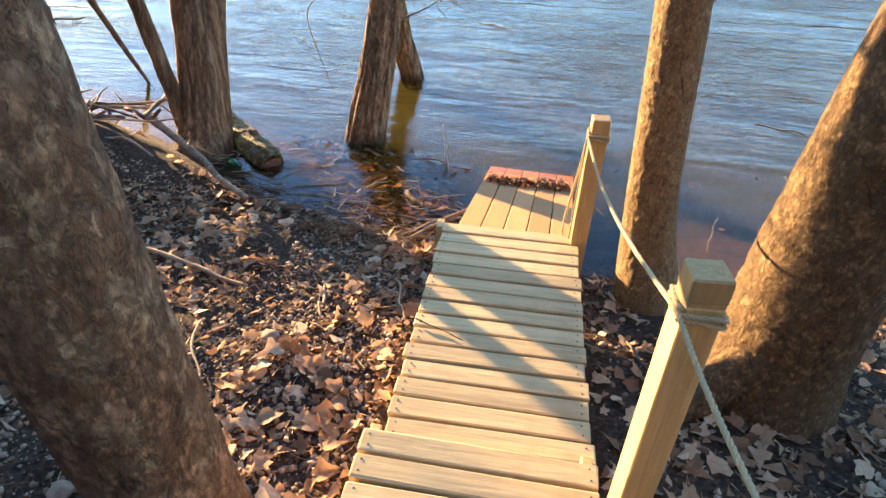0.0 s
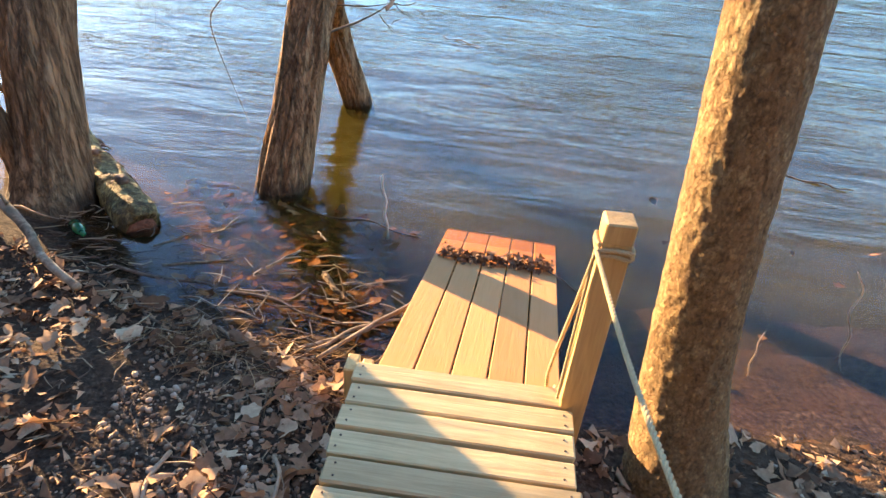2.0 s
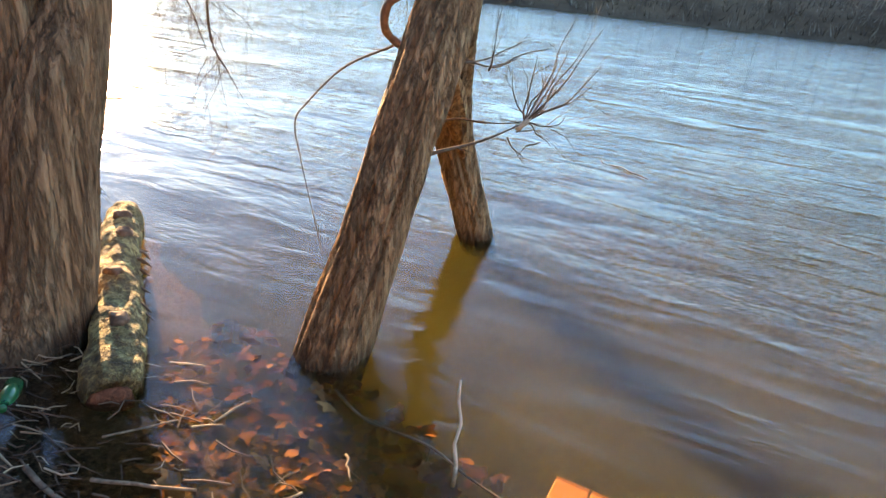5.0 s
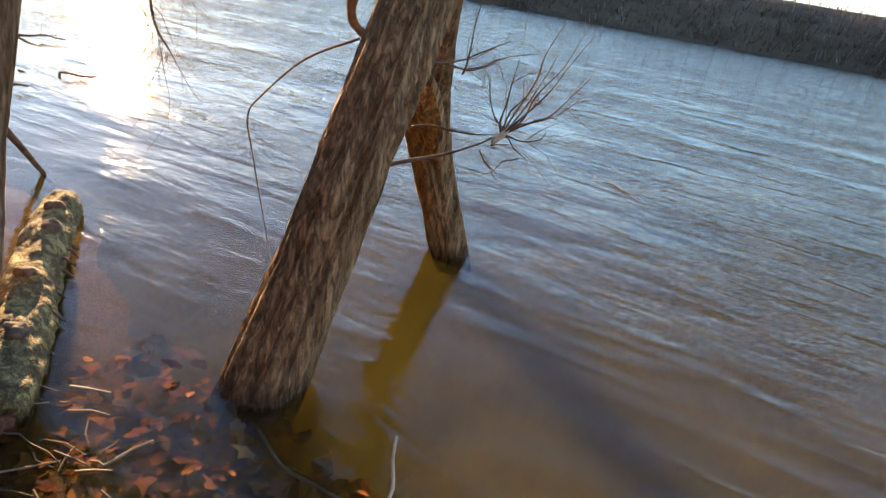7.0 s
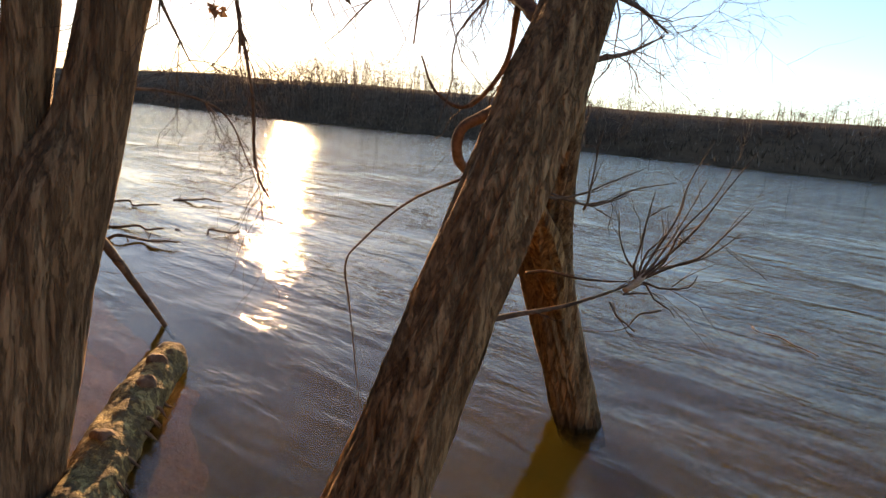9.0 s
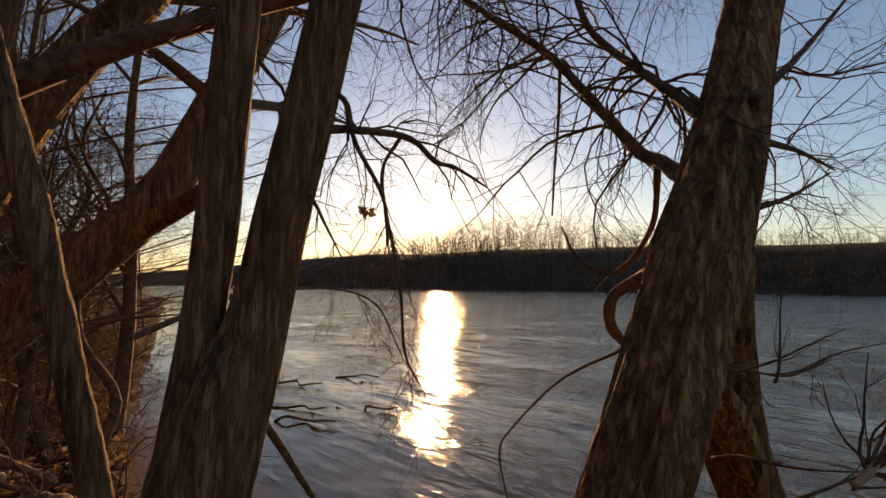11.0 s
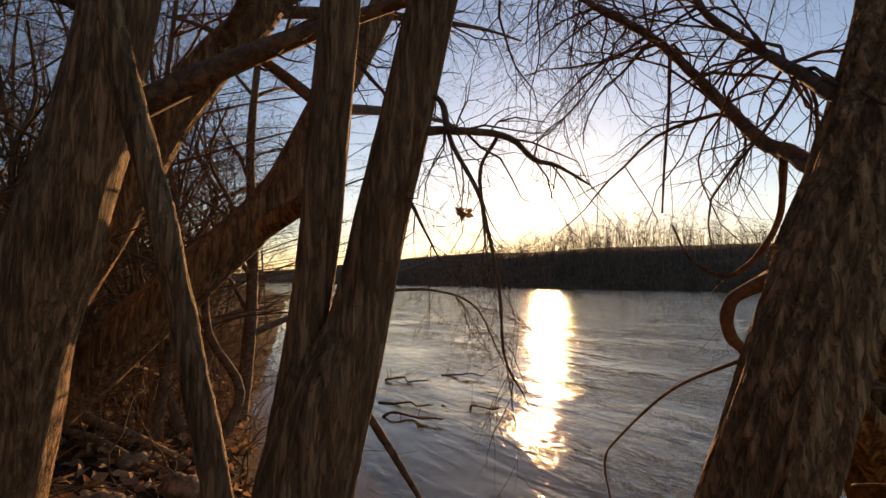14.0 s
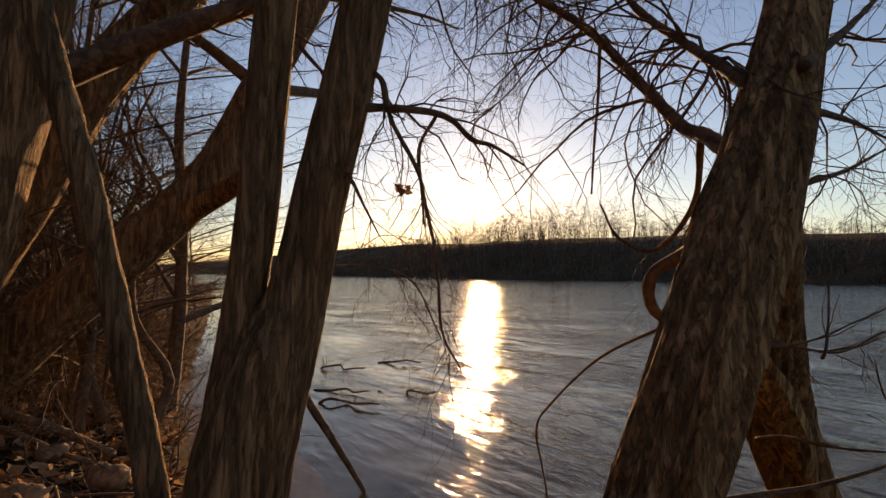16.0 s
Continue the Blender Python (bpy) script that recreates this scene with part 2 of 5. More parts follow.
def silt(name, share):
    """Fine brown silt hanging in the water, thin enough to see through where its share is below one."""
    m, nt, ln = nodes(name)
    cloud = noise_node(nt, ln, coords(nt, ln), 0.9, 5, 0.6, 0.5)
    body = nt["Principled BSDF"]
    tint = ramp(nt, ln, cloud, [(0.38, (0.062, 0.063, 0.021)), (0.62, (0.097, 0.097, 0.033))])
    ln.new(tint, body.inputs["Base Color"])
    # light strays sideways in cloudy water and blurs what falls on it
    body.subsurface_method = "BURLEY"
    body.inputs["Subsurface Weight"].default_value = 1.0
    body.inputs["Subsurface Radius"].default_value = (1.0, 0.8, 0.5)
    body.inputs["Subsurface Scale"].default_value = 1.6
    body.inputs["Specular IOR Level"].default_value = 0.0
    body.inputs["Roughness"].default_value = 1.0
    clear, mx = nt.new("ShaderNodeBsdfTransparent"), nt.new("ShaderNodeMixShader")
    clear.inputs[0].default_value = (1.0, 0.93, 0.82, 1)
    mx.inputs[0].default_value = share
    ln.new(clear.outputs[0], mx.inputs[1])
    ln.new(body.outputs[0], mx.inputs[2])
    ln.new(mx.outputs[0], nt["Material Output"].inputs[0])
    return m


M_SOIL, M_WATER = soil(), lake()
M_SHAG = bark("shaggy_bark", (0.1, 0.05, 0.022), (0.3, 0.165, 0.072), (0.52, 0.325, 0.16), 0.1, 55, 0.02)
# shaggy bark with some shade put into its colours, for trunks facing from sun
M_SHAG_SHADED = bark("shaded_furrowed_bark", (0.09, 0.05, 0.024), (0.25, 0.15, 0.075), (0.42, 0.28, 0.15), 0.1, 55, 0.02)
M_PALE = bark("pale_reed", (0.34, 0.26, 0.16), (0.5, 0.4, 0.27), (0.64, 0.54, 0.4), 1.0, 40, 0.001)
M_SPLIT = bark("torn_orange_bark", (0.12, 0.05, 0.02), (0.42, 0.2, 0.07), (0.62, 0.36, 0.14), 0.08, 60, 0.02)
M_LUMPY = bark("lichen_bark", (0.11, 0.062, 0.026), (0.25, 0.155, 0.066), (0.4, 0.28, 0.13), 0.7, 70, 0.015, (0.44, 0.36, 0.18), 0.62, 75.0, crust=(30.0, (0.29, 0.175, 0.075)))
# lichen bark for the stout tree, its shade put into darker colours
M_STOUT = bark("shaded_lichen_bark", (0.06, 0.034, 0.015), (0.15, 0.09, 0.038), (0.25, 0.165, 0.075), 0.7, 60, 0.015, (0.27, 0.2, 0.095), 0.64, 60.0, crust=(24.0, (0.1, 0.06, 0.026)))
M_SMOOTH = bark("grey_brown_bark", (0.045, 0.022, 0.011), (0.2, 0.11, 0.055), (0.36, 0.23, 0.13), 0.5, 40, 0.024, (0.4, 0.31, 0.18), 0.57, 45.0, crust=(17.0, (0.13, 0.072, 0.036)))
M_TWIG = bark("twig_bark", (0.05, 0.032, 0.02), (0.11, 0.07, 0.045), (0.2, 0.14, 0.09), 1.0, 40, 0.002)
M_DRIFT = bark("driftwood", (0.1, 0.065, 0.038), (0.24, 0.165, 0.1), (0.42, 0.31, 0.2), 1.0, 30, 0.006)
M_LOG = bark("log_bark", (0.03, 0.018, 0.009), (0.17, 0.115, 0.045), (0.42, 0.32, 0.12), 1.0, 18, 0.03, (0.52, 0.43, 0.17), 0.56, crust=(20.0, (0.07, 0.042, 0.02)))
M_ROT = bark("wet_red_wood", (0.05, 0.02, 0.01), (0.14, 0.05, 0.025), (0.24, 0.1, 0.05), 1.0, 40, 0.01)
M_PLANK = wood("weathered_pine", (0.42, 0.31, 0.155), (0.66, 0.51, 0.27), 0, 0.85, (0.26, 0.18, 0.09), 0.1)
M_POST = wood("treated_pine", (0.4, 0.25, 0.09), (0.62, 0.42, 0.17), 2, 0.65, (0.3, 0.17, 0.06), 0.3, 0.2)
M_COMP = wood("brown_composite", (0.46, 0.21, 0.075), (0.52, 0.245, 0.095), 1, 0.75, (0.36, 0.22, 0.13), 0.12, 0.25)
M_NAIL = islands("rusty_nails", [(0.0, (0.05, 0.03, 0.02)), (1.0, (0.1, 0.06, 0.04))], 0.6, 200, 0.001)
M_ROPE = islands("hemp_rope", [(0.0, (0.4, 0.29, 0.14)), (1.0, (0.52, 0.4, 0.21))], 0.9, 300, 0.001)
M_LEAF = islands("dead_leaves", [(0.0, (0.13, 0.07, 0.038)), (0.35, (0.28, 0.155, 0.083)), (0.7, (0.43, 0.26, 0.145)), (1.0, (0.64, 0.46, 0.28))], 0.8, 50, 0.004, 0.25, -0.2)
M_WET = islands("wet_leaf_scraps", [(0.0, (0.06, 0.028, 0.014)), (0.6, (0.16, 0.082, 0.042)), (1.0, (0.34, 0.2, 0.11))], 0.8, 60, 0.003, 0.1, -0.1)
M_SUNK = islands("sunken_leaves", [(0.0, (0.055, 0.024, 0.011)), (0.6, (0.13, 0.06, 0.024)), (1.0, (0.27, 0.14, 0.055))], 0.95, 50, 0.003, 0.0, -0.3)
M_STONE = islands("river_pebbles", [(0.0, (0.09, 0.058, 0.037)), (0.5, (0.24, 0.16, 0.1)), (0.88, (0.37, 0.265, 0.175)), (1.0, (0.46, 0.37, 0.26))], 0.85, 45, 0.004, 0.0, -0.2)
M_STRAW = islands("dry_grass", [(0.0, (0.16, 0.085, 0.04)), (0.5, (0.32, 0.19, 0.09)), (1.0, (0.5, 0.35, 0.18))], 0.8, 30, 0.001, 0.3)
M_STICKS = islands("small_sticks", [(0.0, (0.05, 0.03, 0.02)), (0.65, (0.14, 0.09, 0.055)), (1.0, (0.45, 0.34, 0.2))], 0.8, 60, 0.002)
M_FAR = islands("far_bare_woods", [(0.0, (0.05, 0.03, 0.02)), (0.7, (0.11, 0.068, 0.044)), (1.0, (0.26, 0.19, 0.14))], 0.95, 3, 0.01)


# ---- shape helpers ----
def from_lists(name, vs, fs, material, smooth=True, parent=None, label="", category="", kind="", group=""):
    me = bpy.data.meshes.new(name)
    me.from_pydata(vs, [], fs)
    me.materials.append(material)
    if smooth:
        me.polygons.foreach_set("use_smooth", [True] * len(me.polygons))
    me.update()
    ob = new(name, me)
    if parent:
        ob.parent = parent
    return tagged(ob, label, category, group, kind)


def spline(pts, step):
    """Catmull-Rom points along the given ones, about a step apart; extra columns (radii) go along."""
    p = np.array(pts, float)
    p = np.vstack([2 * p[0] - p[1], p, 2 * p[-1] - p[-2]])
    out = []
    for i in range(1, len(p) - 2):
        n = max(2, int(np.linalg.norm(p[i + 1, :3] - p[i, :3]) / step))
        for t in np.linspace(0, 1, n, endpoint=False):
            a, b, c, d = p[i - 1], p[i], p[i + 1], p[i + 2]
            out.append(0.5 * (2 * b + (c - a) * t + (2 * a - 5 * b + 4 * c - d) * t * t + (3 * b - a - 3 * c + d) * t ** 3))
    out.append(p[-2])
    return np.array(out)


def tube(vs, fs, path, sides, bend=None, cap=True):
    """Adds a tube along rows of x, y, z, radius to the lists; bend(length, angle, radius) gives the radius a factor."""
    base = len(vs)
    pos, rad = path[:, :3], path[:, 3]
    n = len(pos)
    tan = np.gradient(pos, axis=0) if n > 2 else np.array([pos[1] - pos[0]] * 2)
    tan = tan / (np.sqrt((tan * tan).sum(1))[:, None] + 1e-9)
    ang = np.arange(sides) * (2 * math.pi / sides)
    us = np.empty((n, 3))
    t0 = tan[0]
    u = np.array((t0[1] * 0.38 - t0[2] * 0.87, t0[2] * 0.31 - t0[0] * 0.38, t0[0] * 0.87 - t0[1] * 0.31))
    for i in range(n):
        u = u - tan[i] * (u @ tan[i])
        u = u / (math.sqrt(u @ u) + 1e-9)
        us[i] = u
    ws = np.stack([tan[:, 1] * us[:, 2] - tan[:, 2] * us[:, 1], tan[:, 2] * us[:, 0] - tan[:, 0] * us[:, 2], tan[:, 0] * us[:, 1] - tan[:, 1] * us[:, 0]], 1)
    r = np.repeat(rad[:, None], sides, 1)
    if bend:
        run = np.concatenate([[0], np.cumsum(np.sqrt((np.diff(pos, axis=0) ** 2).sum(1)))])
        r = r * np.array([[bend(run[i], a, rad[i]) for a in ang] for i in range(n)])
    p = pos[:, None, :] + r[:, :, None] * (np.cos(ang)[None, :, None] * us[:, None, :] + np.sin(ang)[None, :, None] * ws[:, None, :])
    vs.extend(map(tuple, p.reshape(-1, 3).tolist()))
    k = np.arange(sides)
    a = (base + np.arange(n - 1)[:, None] * sides + k[None, :]).ravel()
    b = (base + np.arange(n - 1)[:, None] * sides + ((k + 1) % sides)[None, :]).ravel()
    fs.extend(map(tuple, np.stack([a, b, b + sides, a + sides], 1).tolist()))
    if cap:
        fs.append(tuple(base + q for q in reversed(range(sides))))
        fs.append(tuple(base + (n - 1) * sides + q for q in range(sides)))


def shaggy(seed, amp, k=3.2):
    def f(s, a, r):
        c, d = math.cos(a), math.sin(a)
        n = noise.noise((c * k + seed, d * k, s * 1.3))
        m = noise.noise((c * k * 2.6, d * k * 2.6 + seed, s * 2.6))
        e = noise.noise((c * 1.2, d * 1.2 + seed, s * 1.1))
        return 1 + amp * (0.45 - 2.2 * abs(n)) + amp * 0.55 * m + 0.07 * e
    return f


def lumpy(seed, amp, size=9.0):
    def f(s, a, r):
        c, d = math.cos(a) * r, math.sin(a) * r
        n = noise.noise((c * size + seed, d * size, s * size * 0.6))
        m = noise.noise((c * size * 4 + seed, d * size * 4, s * size * 3))
        e = noise.noise((c * 2 + seed, d * 2, s * 1.5))
        return 1 + amp * n + amp * 0.5 * m + 0.06 * e
    return f


def stem(name, pts, material, parent, sides=40, step=0.035, bend=None, label="", **tags):
    vs, fs = [], []
    tube(vs, fs, spline(pts, step), sides, bend)
    return from_lists(name, vs, fs, material, True, parent, label, **tags)


def twigs(vs, fs, start, way, length, radius, rng, level, droop=0.25, spread=0.6, kids=5, sides=4):
    """A bare twig that wanders, droops and forks."""
    n = max(4, int(length / 0.09))
    p, d = np.array(start, float), np.array(way, float)
    d /= np.linalg.norm(d) + 1e-9
    rows = [(*p, radius)]
    for i in range(n):
        d = d + rng.normal(0, 0.24, 3) + np.array((0, 0, -droop * 0.14))
        d /= np.linalg.norm(d)
        p = p + d * length / n
        rows.append((*p, radius * (1 - 0.8 * (i + 1) / n)))
    rows = np.array(rows)
    tube(vs, fs, rows, sides if level > 0 else 3, None, False)
    if level > 0:
        for j in range(kids):
            i = int(rng.integers(max(1, n // 5), n))
            side = rng.normal(0, 1, 3)
            back = rows[i, :3] - rows[i - 1, :3]
            back = back / (np.linalg.norm(back) + 1e-9)
            side -= back * (side @ back)
            side /= np.linalg.norm(side) + 1e-9
            w = back * (1 - spread * 0.5) + side * spread
            twigs(vs, fs, rows[i, :3], w, length * rng.uniform(0.35, 0.65), max(rows[i, 3] * 0.6, 0.0012), rng, level - 1, droop, spread, max(2, kids - 1), sides)


def crown(parent, limbs, rng, label, per=5, length=0.9, level=2, droop=0.5, kids=4, material=None, name="crown"):
    """All the fine twigs that grow from some limbs, in one part."""
    vs, fs = [], []
    for limb in limbs:
        pts = spline(limb, 0.08)
        for j in range(per):
            i = int(rng.integers(len(pts) // 4, len(pts)))
            w = rng.normal(0, 1, 3) + 1.2 * (pts[min(i + 1, len(pts) - 1), :3] - pts[i - 1, :3]) / 0.16
            w[2] -= droop * 0.6
            twigs(vs, fs, pts[i, :3], w, length * rng.uniform(0.5, 1.1), max(0.0022, pts[i, 3] * 0.4), rng, level, droop, 0.7, kids)
    return from_lists(name, vs, fs, material or M_TWIG, True, parent, label)


def box_mesh(name, size, bevel, material, wobble=0.0, rng=None):
    bm = bmesh.new()
    bmesh.ops.create_cube(bm, size=1.0)
    bmesh.ops.scale(bm, vec=size, verts=bm.verts)
    bmesh.ops.bevel(bm, geom=bm.edges[:], offset=bevel, segments=1, affect="EDGES", profile=0.5)
    if wobble:
        for v in bm.verts:
            v.co += Vector(rng.normal(0, wobble, 3))
    me = bpy.data.meshes.new(name)
    bm.to_mesh(me)
    bm.free()
    me.materials.append(material)
    return me


def part_of(name, me, parent, m, label=""):
    ob = new(name, me)
    ob.parent = parent
    ob.matrix_basis = m
    return tagged(ob, label)


def empty(name, place, label, category, group=""):
    ob = new(name)
    ob.empty_display_size = 0.1
    ob.matrix_basis = place
    return tagged(ob, label, category, group)


# ---- the lie of the land ----
SHORE_X = (-700, -60, -14, -8, -5, -3.4, -2.6, -2.2, -1.5, -0.5, 0.5, 1.1, 3, 8, 60, 700)
SHORE_Y = (70, 14, 3.5, 2.15, 1.75, 1.5, 1.1, 0.82, 0.53, 0.28, 0.17, 0.3, 0.45, 0.9, 3, 20)
FAR_Y = 118.0


def height(x, y):
    d = float(np.interp(x, SHORE_X, SHORE_Y)) - y
    far = y - FAR_Y
    if far > 0:
        return min(far * 0.4, 1.5) + (12.5 + 0.022 * max(0.0, min(-60.0 - x, 220.0))) * (1 - math.exp(-max(0, far - 3) / 22)) + 3.0 * min(1, far / 20) * noise.noise((x * 0.014, y * 0.02, 3))
    if d > 0:
        # the steep rise past 4.2 m is added behind the view to cut skylight
        h = 0.17 * min(d, 1.4) + 0.1 * max(0, min(d - 1.4, 6)) + 0.42 * max(0, min(d - 4.2, 26))
        h += 0.28 * math.exp(-((x + 3.35) ** 2 / 0.8 + (y - 0.75) ** 2 / 0.5)) * min(1, d * 2)
        h += 0.25 * max(0.0, min(1.0, (-4.5 - x) / 4)) * min(1, d / 2.5)
        h += min(1, d * 3) * (0.035 * noise.noise((x * 2.1, y * 2.1, 0)) + 0.015 * noise.noise((x * 7, y * 7, 5)))
        return h
    e = min(-d, far * -1)
    return -0.13 * min(e, 1.5) - 0.25 * max(0, min(e - 1.5, 8)) + 0.012 * noise.noise((x * 4, y * 4, 2))


def graded(marks):
    """Coordinates from rows of (from, to, step)."""
    out = []
    for a, b, s in marks:
        n = max(1, round((b - a) / s))
        out += [a + (b - a) * i / n for i in range(n)]
    return out + [marks[-1][1]]


def sheet(name, xs, ys, z, material, label, category):
    vs = [(x, y, z(x, y)) for y in ys for x in xs]
    n = len(xs)
    fs = [(j * n + i, j * n + i + 1, (j + 1) * n + i + 1, (j + 1) * n + i) for j in range(len(ys) - 1) for i in range(n - 1)]
    return from_lists(name, vs, fs, material, True, None, label, category, "structure")


gx = graded([(-1500, -300, 150), (-300, -60, 20), (-60, -14, 2), (-14, -5, 0.3), (-5, 3, 0.05), (3, 12, 0.5), (12, 60, 6), (60, 300, 20), (300, 1500, 150)])
gy = graded([(-1500, -200, 130), (-200, -30, 17), (-30, -4, 1), (-4, 3, 0.05), (3, 8, 0.4), (8, 108, 10), (108, 130, 1.5), (130, 220, 10), (220, 1500, 160)])
sheet("ground", gx, gy, height, M_SOIL, "dark gravelly soil of a wooded lake bank", "ground")
wx = graded([(-700, -60, 40), (-60, -14, 4), (-14, -5, 0.5), (-5, 4, 0.08), (4, 12, 1), (12, 60, 8), (60, 700, 40)])
wy = graded([(-1.0, 3.2, 0.08), (3.2, 8, 0.5), (8, 60, 4), (60, 121, 6)])
water = sheet("water", wx, wy, lambda x, y: 0.0, M_WATER, "rippled brown lake water reflecting a blue evening sky", "water")
for zl, share in ((-0.025, 0.12), (-0.055, 0.22), (-0.09, 0.4), (-0.135, 1.0)):
    sheet("water_silt", wx[::4], wy[::4], lambda x, y: zl, silt("silt", share), "brown silt hanging in the lake water", "water").visible_shadow = False
water.visible_shadow = False
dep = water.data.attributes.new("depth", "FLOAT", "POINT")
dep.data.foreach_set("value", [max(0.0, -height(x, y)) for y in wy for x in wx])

# ---- far shore: bare woods ----
rng = np.random.default_rng(11)
vs, fs = [], []
for i in range(4600):
    x = rng.uniform(-420, 160) if i < 3600 else rng.normal(-165, 45)
    y = FAR_Y + 3 + abs(rng.normal(0, 40))
    z = height(x, y) - 0.3
    near_sun = math.exp(-((x + 165) / 75) ** 2)
    h = (1.6 + 4.2 * rng.random() ** 2) * (0.85 + 0.9 * noise.noise((x * 0.035, y * 0.02, 7))) + near_sun * rng.uniform(2, 14) * (rng.random() < 0.6)
    lean = rng.normal(0, 0.06, 2)
    tube(vs, fs, np.array([(x, y, z, 0.08), (x + lean[0] * h, y + lean[1] * h, z + h * 0.55, 0.035), (x + lean[0] * h * 2, y + lean[1] * h * 2, z + h, 0.006)]), 3, None, False)
    for k in range(11):
        s = rng.uniform(0.3, 0.95)
        a, l = rng.uniform(0, 6.283), h * rng.uniform(0.18, 0.42)
        b = np.array((x + lean[0] * h * 2 * s, y + lean[1] * h * 2 * s, z + h * s))
        tip = b + np.array((math.cos(a) * l, math.sin(a) * l, l * rng.uniform(0.1, 0.7)))
        tube(vs, fs, np.array([(*b, 0.03), (*tip, 0.01)]), 3, None, False)
from_lists("far_woods", vs, fs, M_FAR, False, None, "bare brown winter woods along the far shore", "woods", "stuff")
vs, fs = [], []
for i in range(5000):
    x, y = rng.uniform(-420, 160), FAR_Y + abs(rng.normal(0, 10)) + 0.5
    z, w, h = height(x, y) - 0.2, rng.uniform(0.5, 1.6), rng.uniform(0.8, 2.6)
    b = len(vs)
    for k in range(5):
        a = rng.uniform(0, 6.283)
        vs += [(x + math.cos(a) * w * 0.2, y + math.sin(a) * w * 0.2, z), (x + math.cos(a + 0.5) * w * 0.3, y + math.sin(a + 0.5) * w * 0.3, z), (x + math.cos(a) * w, y + math.sin(a) * w, z + h * rng.uniform(0.6, 1))]
        fs.append((b + 3 * k, b + 3 * k + 1, b + 3 * k + 2))
from_lists("far_brush", vs, fs, M_FAR, False, None, "brown leafless brush at the far waterline", "brush", "stuff")

# ---- boardwalk ----
rng = np.random.default_rng(5)


def deck(place, n, width, pitch, label, stick_out=0.0):
    """Cross planks on two stringers, from the far edge (y = 0) back."""
    d = empty("boardwalk", place, label, "boardwalk", "decks down to the water")
    meshes = [box_mesh("plank", (width, pitch - 0.014, 0.036), 0.005, M_PLANK, 0.0012, rng) for k in range(4)]
    head = box_mesh("nail_head", (0.007, 0.007, 0.003), 0.001, M_NAIL)
    for i in range(n):
        p = part_of("plank", meshes[i % 4], d, pose(rng.normal(0, 0.004), -pitch * (i + 0.5), -0.018 + rng.normal(0, 0.0015), rng.normal(0, 0.5), 0, rng.normal(0, 0.25)))
        for sx in (-1, 1):
            for e in (-0.022, 0.022):
                if i < 16:
                    part_of("nail_head", head, p, pose(sx * (width / 2 - 0.03) + rng.normal(0, 0.003), e, 0.0185))
    beam = box_mesh("stringer", (0.04, pitch * n + 0.06, 0.14), 0.004, M_POST)
    for sx in (-1, 1):
        part_of("stringer", beam, d, pose(sx * (width / 2 - 0.03 + stick_out), -pitch * n / 2 + 0.02, -0.107), "yellowish treated pine beam")
    return d


MID_Z, UP_Z = 0.395, 0.5
deck(pose(0.0, 0.0, MID_Z, 0, 0, 2.0), 15, 0.78, 0.105, "weathered pine boardwalk of cross planks down the bank")
deck(pose(0.03, -1.63, UP_Z, 0, 0, 1.4), 30, 0.815, 0.105, "upper weathered pine boardwalk one step above the lower one")
part_of("corner_block", box_mesh("corner_block", (0.045, 0.09, 0.16), 0.005, M_POST), bpy.data.objects["boardwalk"], pose(-0.41, -0.01, -0.085), "end of a yellowish pine beam")

ramp_top = pose(0.03, 0.1, 0.243, -11.0, 0, -2.0)
dock = empty("dock_ramp", ramp_top, "sloping brown composite dock ramp running under the water", "dock ramp")
board = box_mesh("deck_board", (0.1405, 1.83, 0.025), 0.004, M_COMP)
for k in range(5):
    part_of("deck_board", board, dock, pose((k - 2) * 0.148 - 0.012, 0.86, -0.0125))
joist = box_mesh("joist", (0.7, 0.04, 0.09), 0.004, M_POST)
for y in (0.1, 0.6, 1.1, 1.6):
    part_of("joist", joist, dock, pose(0, y, -0.071))

# ---- posts and rope ----
def rope_post(place, w, h, label):
    p = empty("rope_post", place, label, "post", "posts of the rope rail")
    part_of("shaft", box_mesh("shaft", (w, w, h - 0.075), 0.004, M_POST), p, pose(0, 0, (h - 0.075) / 2 - 0.003))
    part_of("neck", box_mesh("neck", (w * 0.94, w * 0.94, 0.012), 0.001, M_POST), p, pose(0, 0, h - 0.072))
    part_of("cap_block", box_mesh("cap_block", (w, w, 0.068), 0.005, M_POST), p, pose(0, 0, h - 0.034), "sawn top of the post")
    return p


POST_A, POST_B = (0.507, -1.80, 1.445), (0.395, -0.04, 1.132)
rope_post(pose(POST_A[0], POST_A[1], 0.12, 0, 0, 6), 0.092, POST_A[2] - 0.12, "tall square treated pine post carrying the rope rail")
rope_post(pose(POST_B[0], POST_B[1], -0.1, 0, 0, 3), 0.088, POST_B[2] + 0.1, "square treated pine post at the foot of the boardwalk")


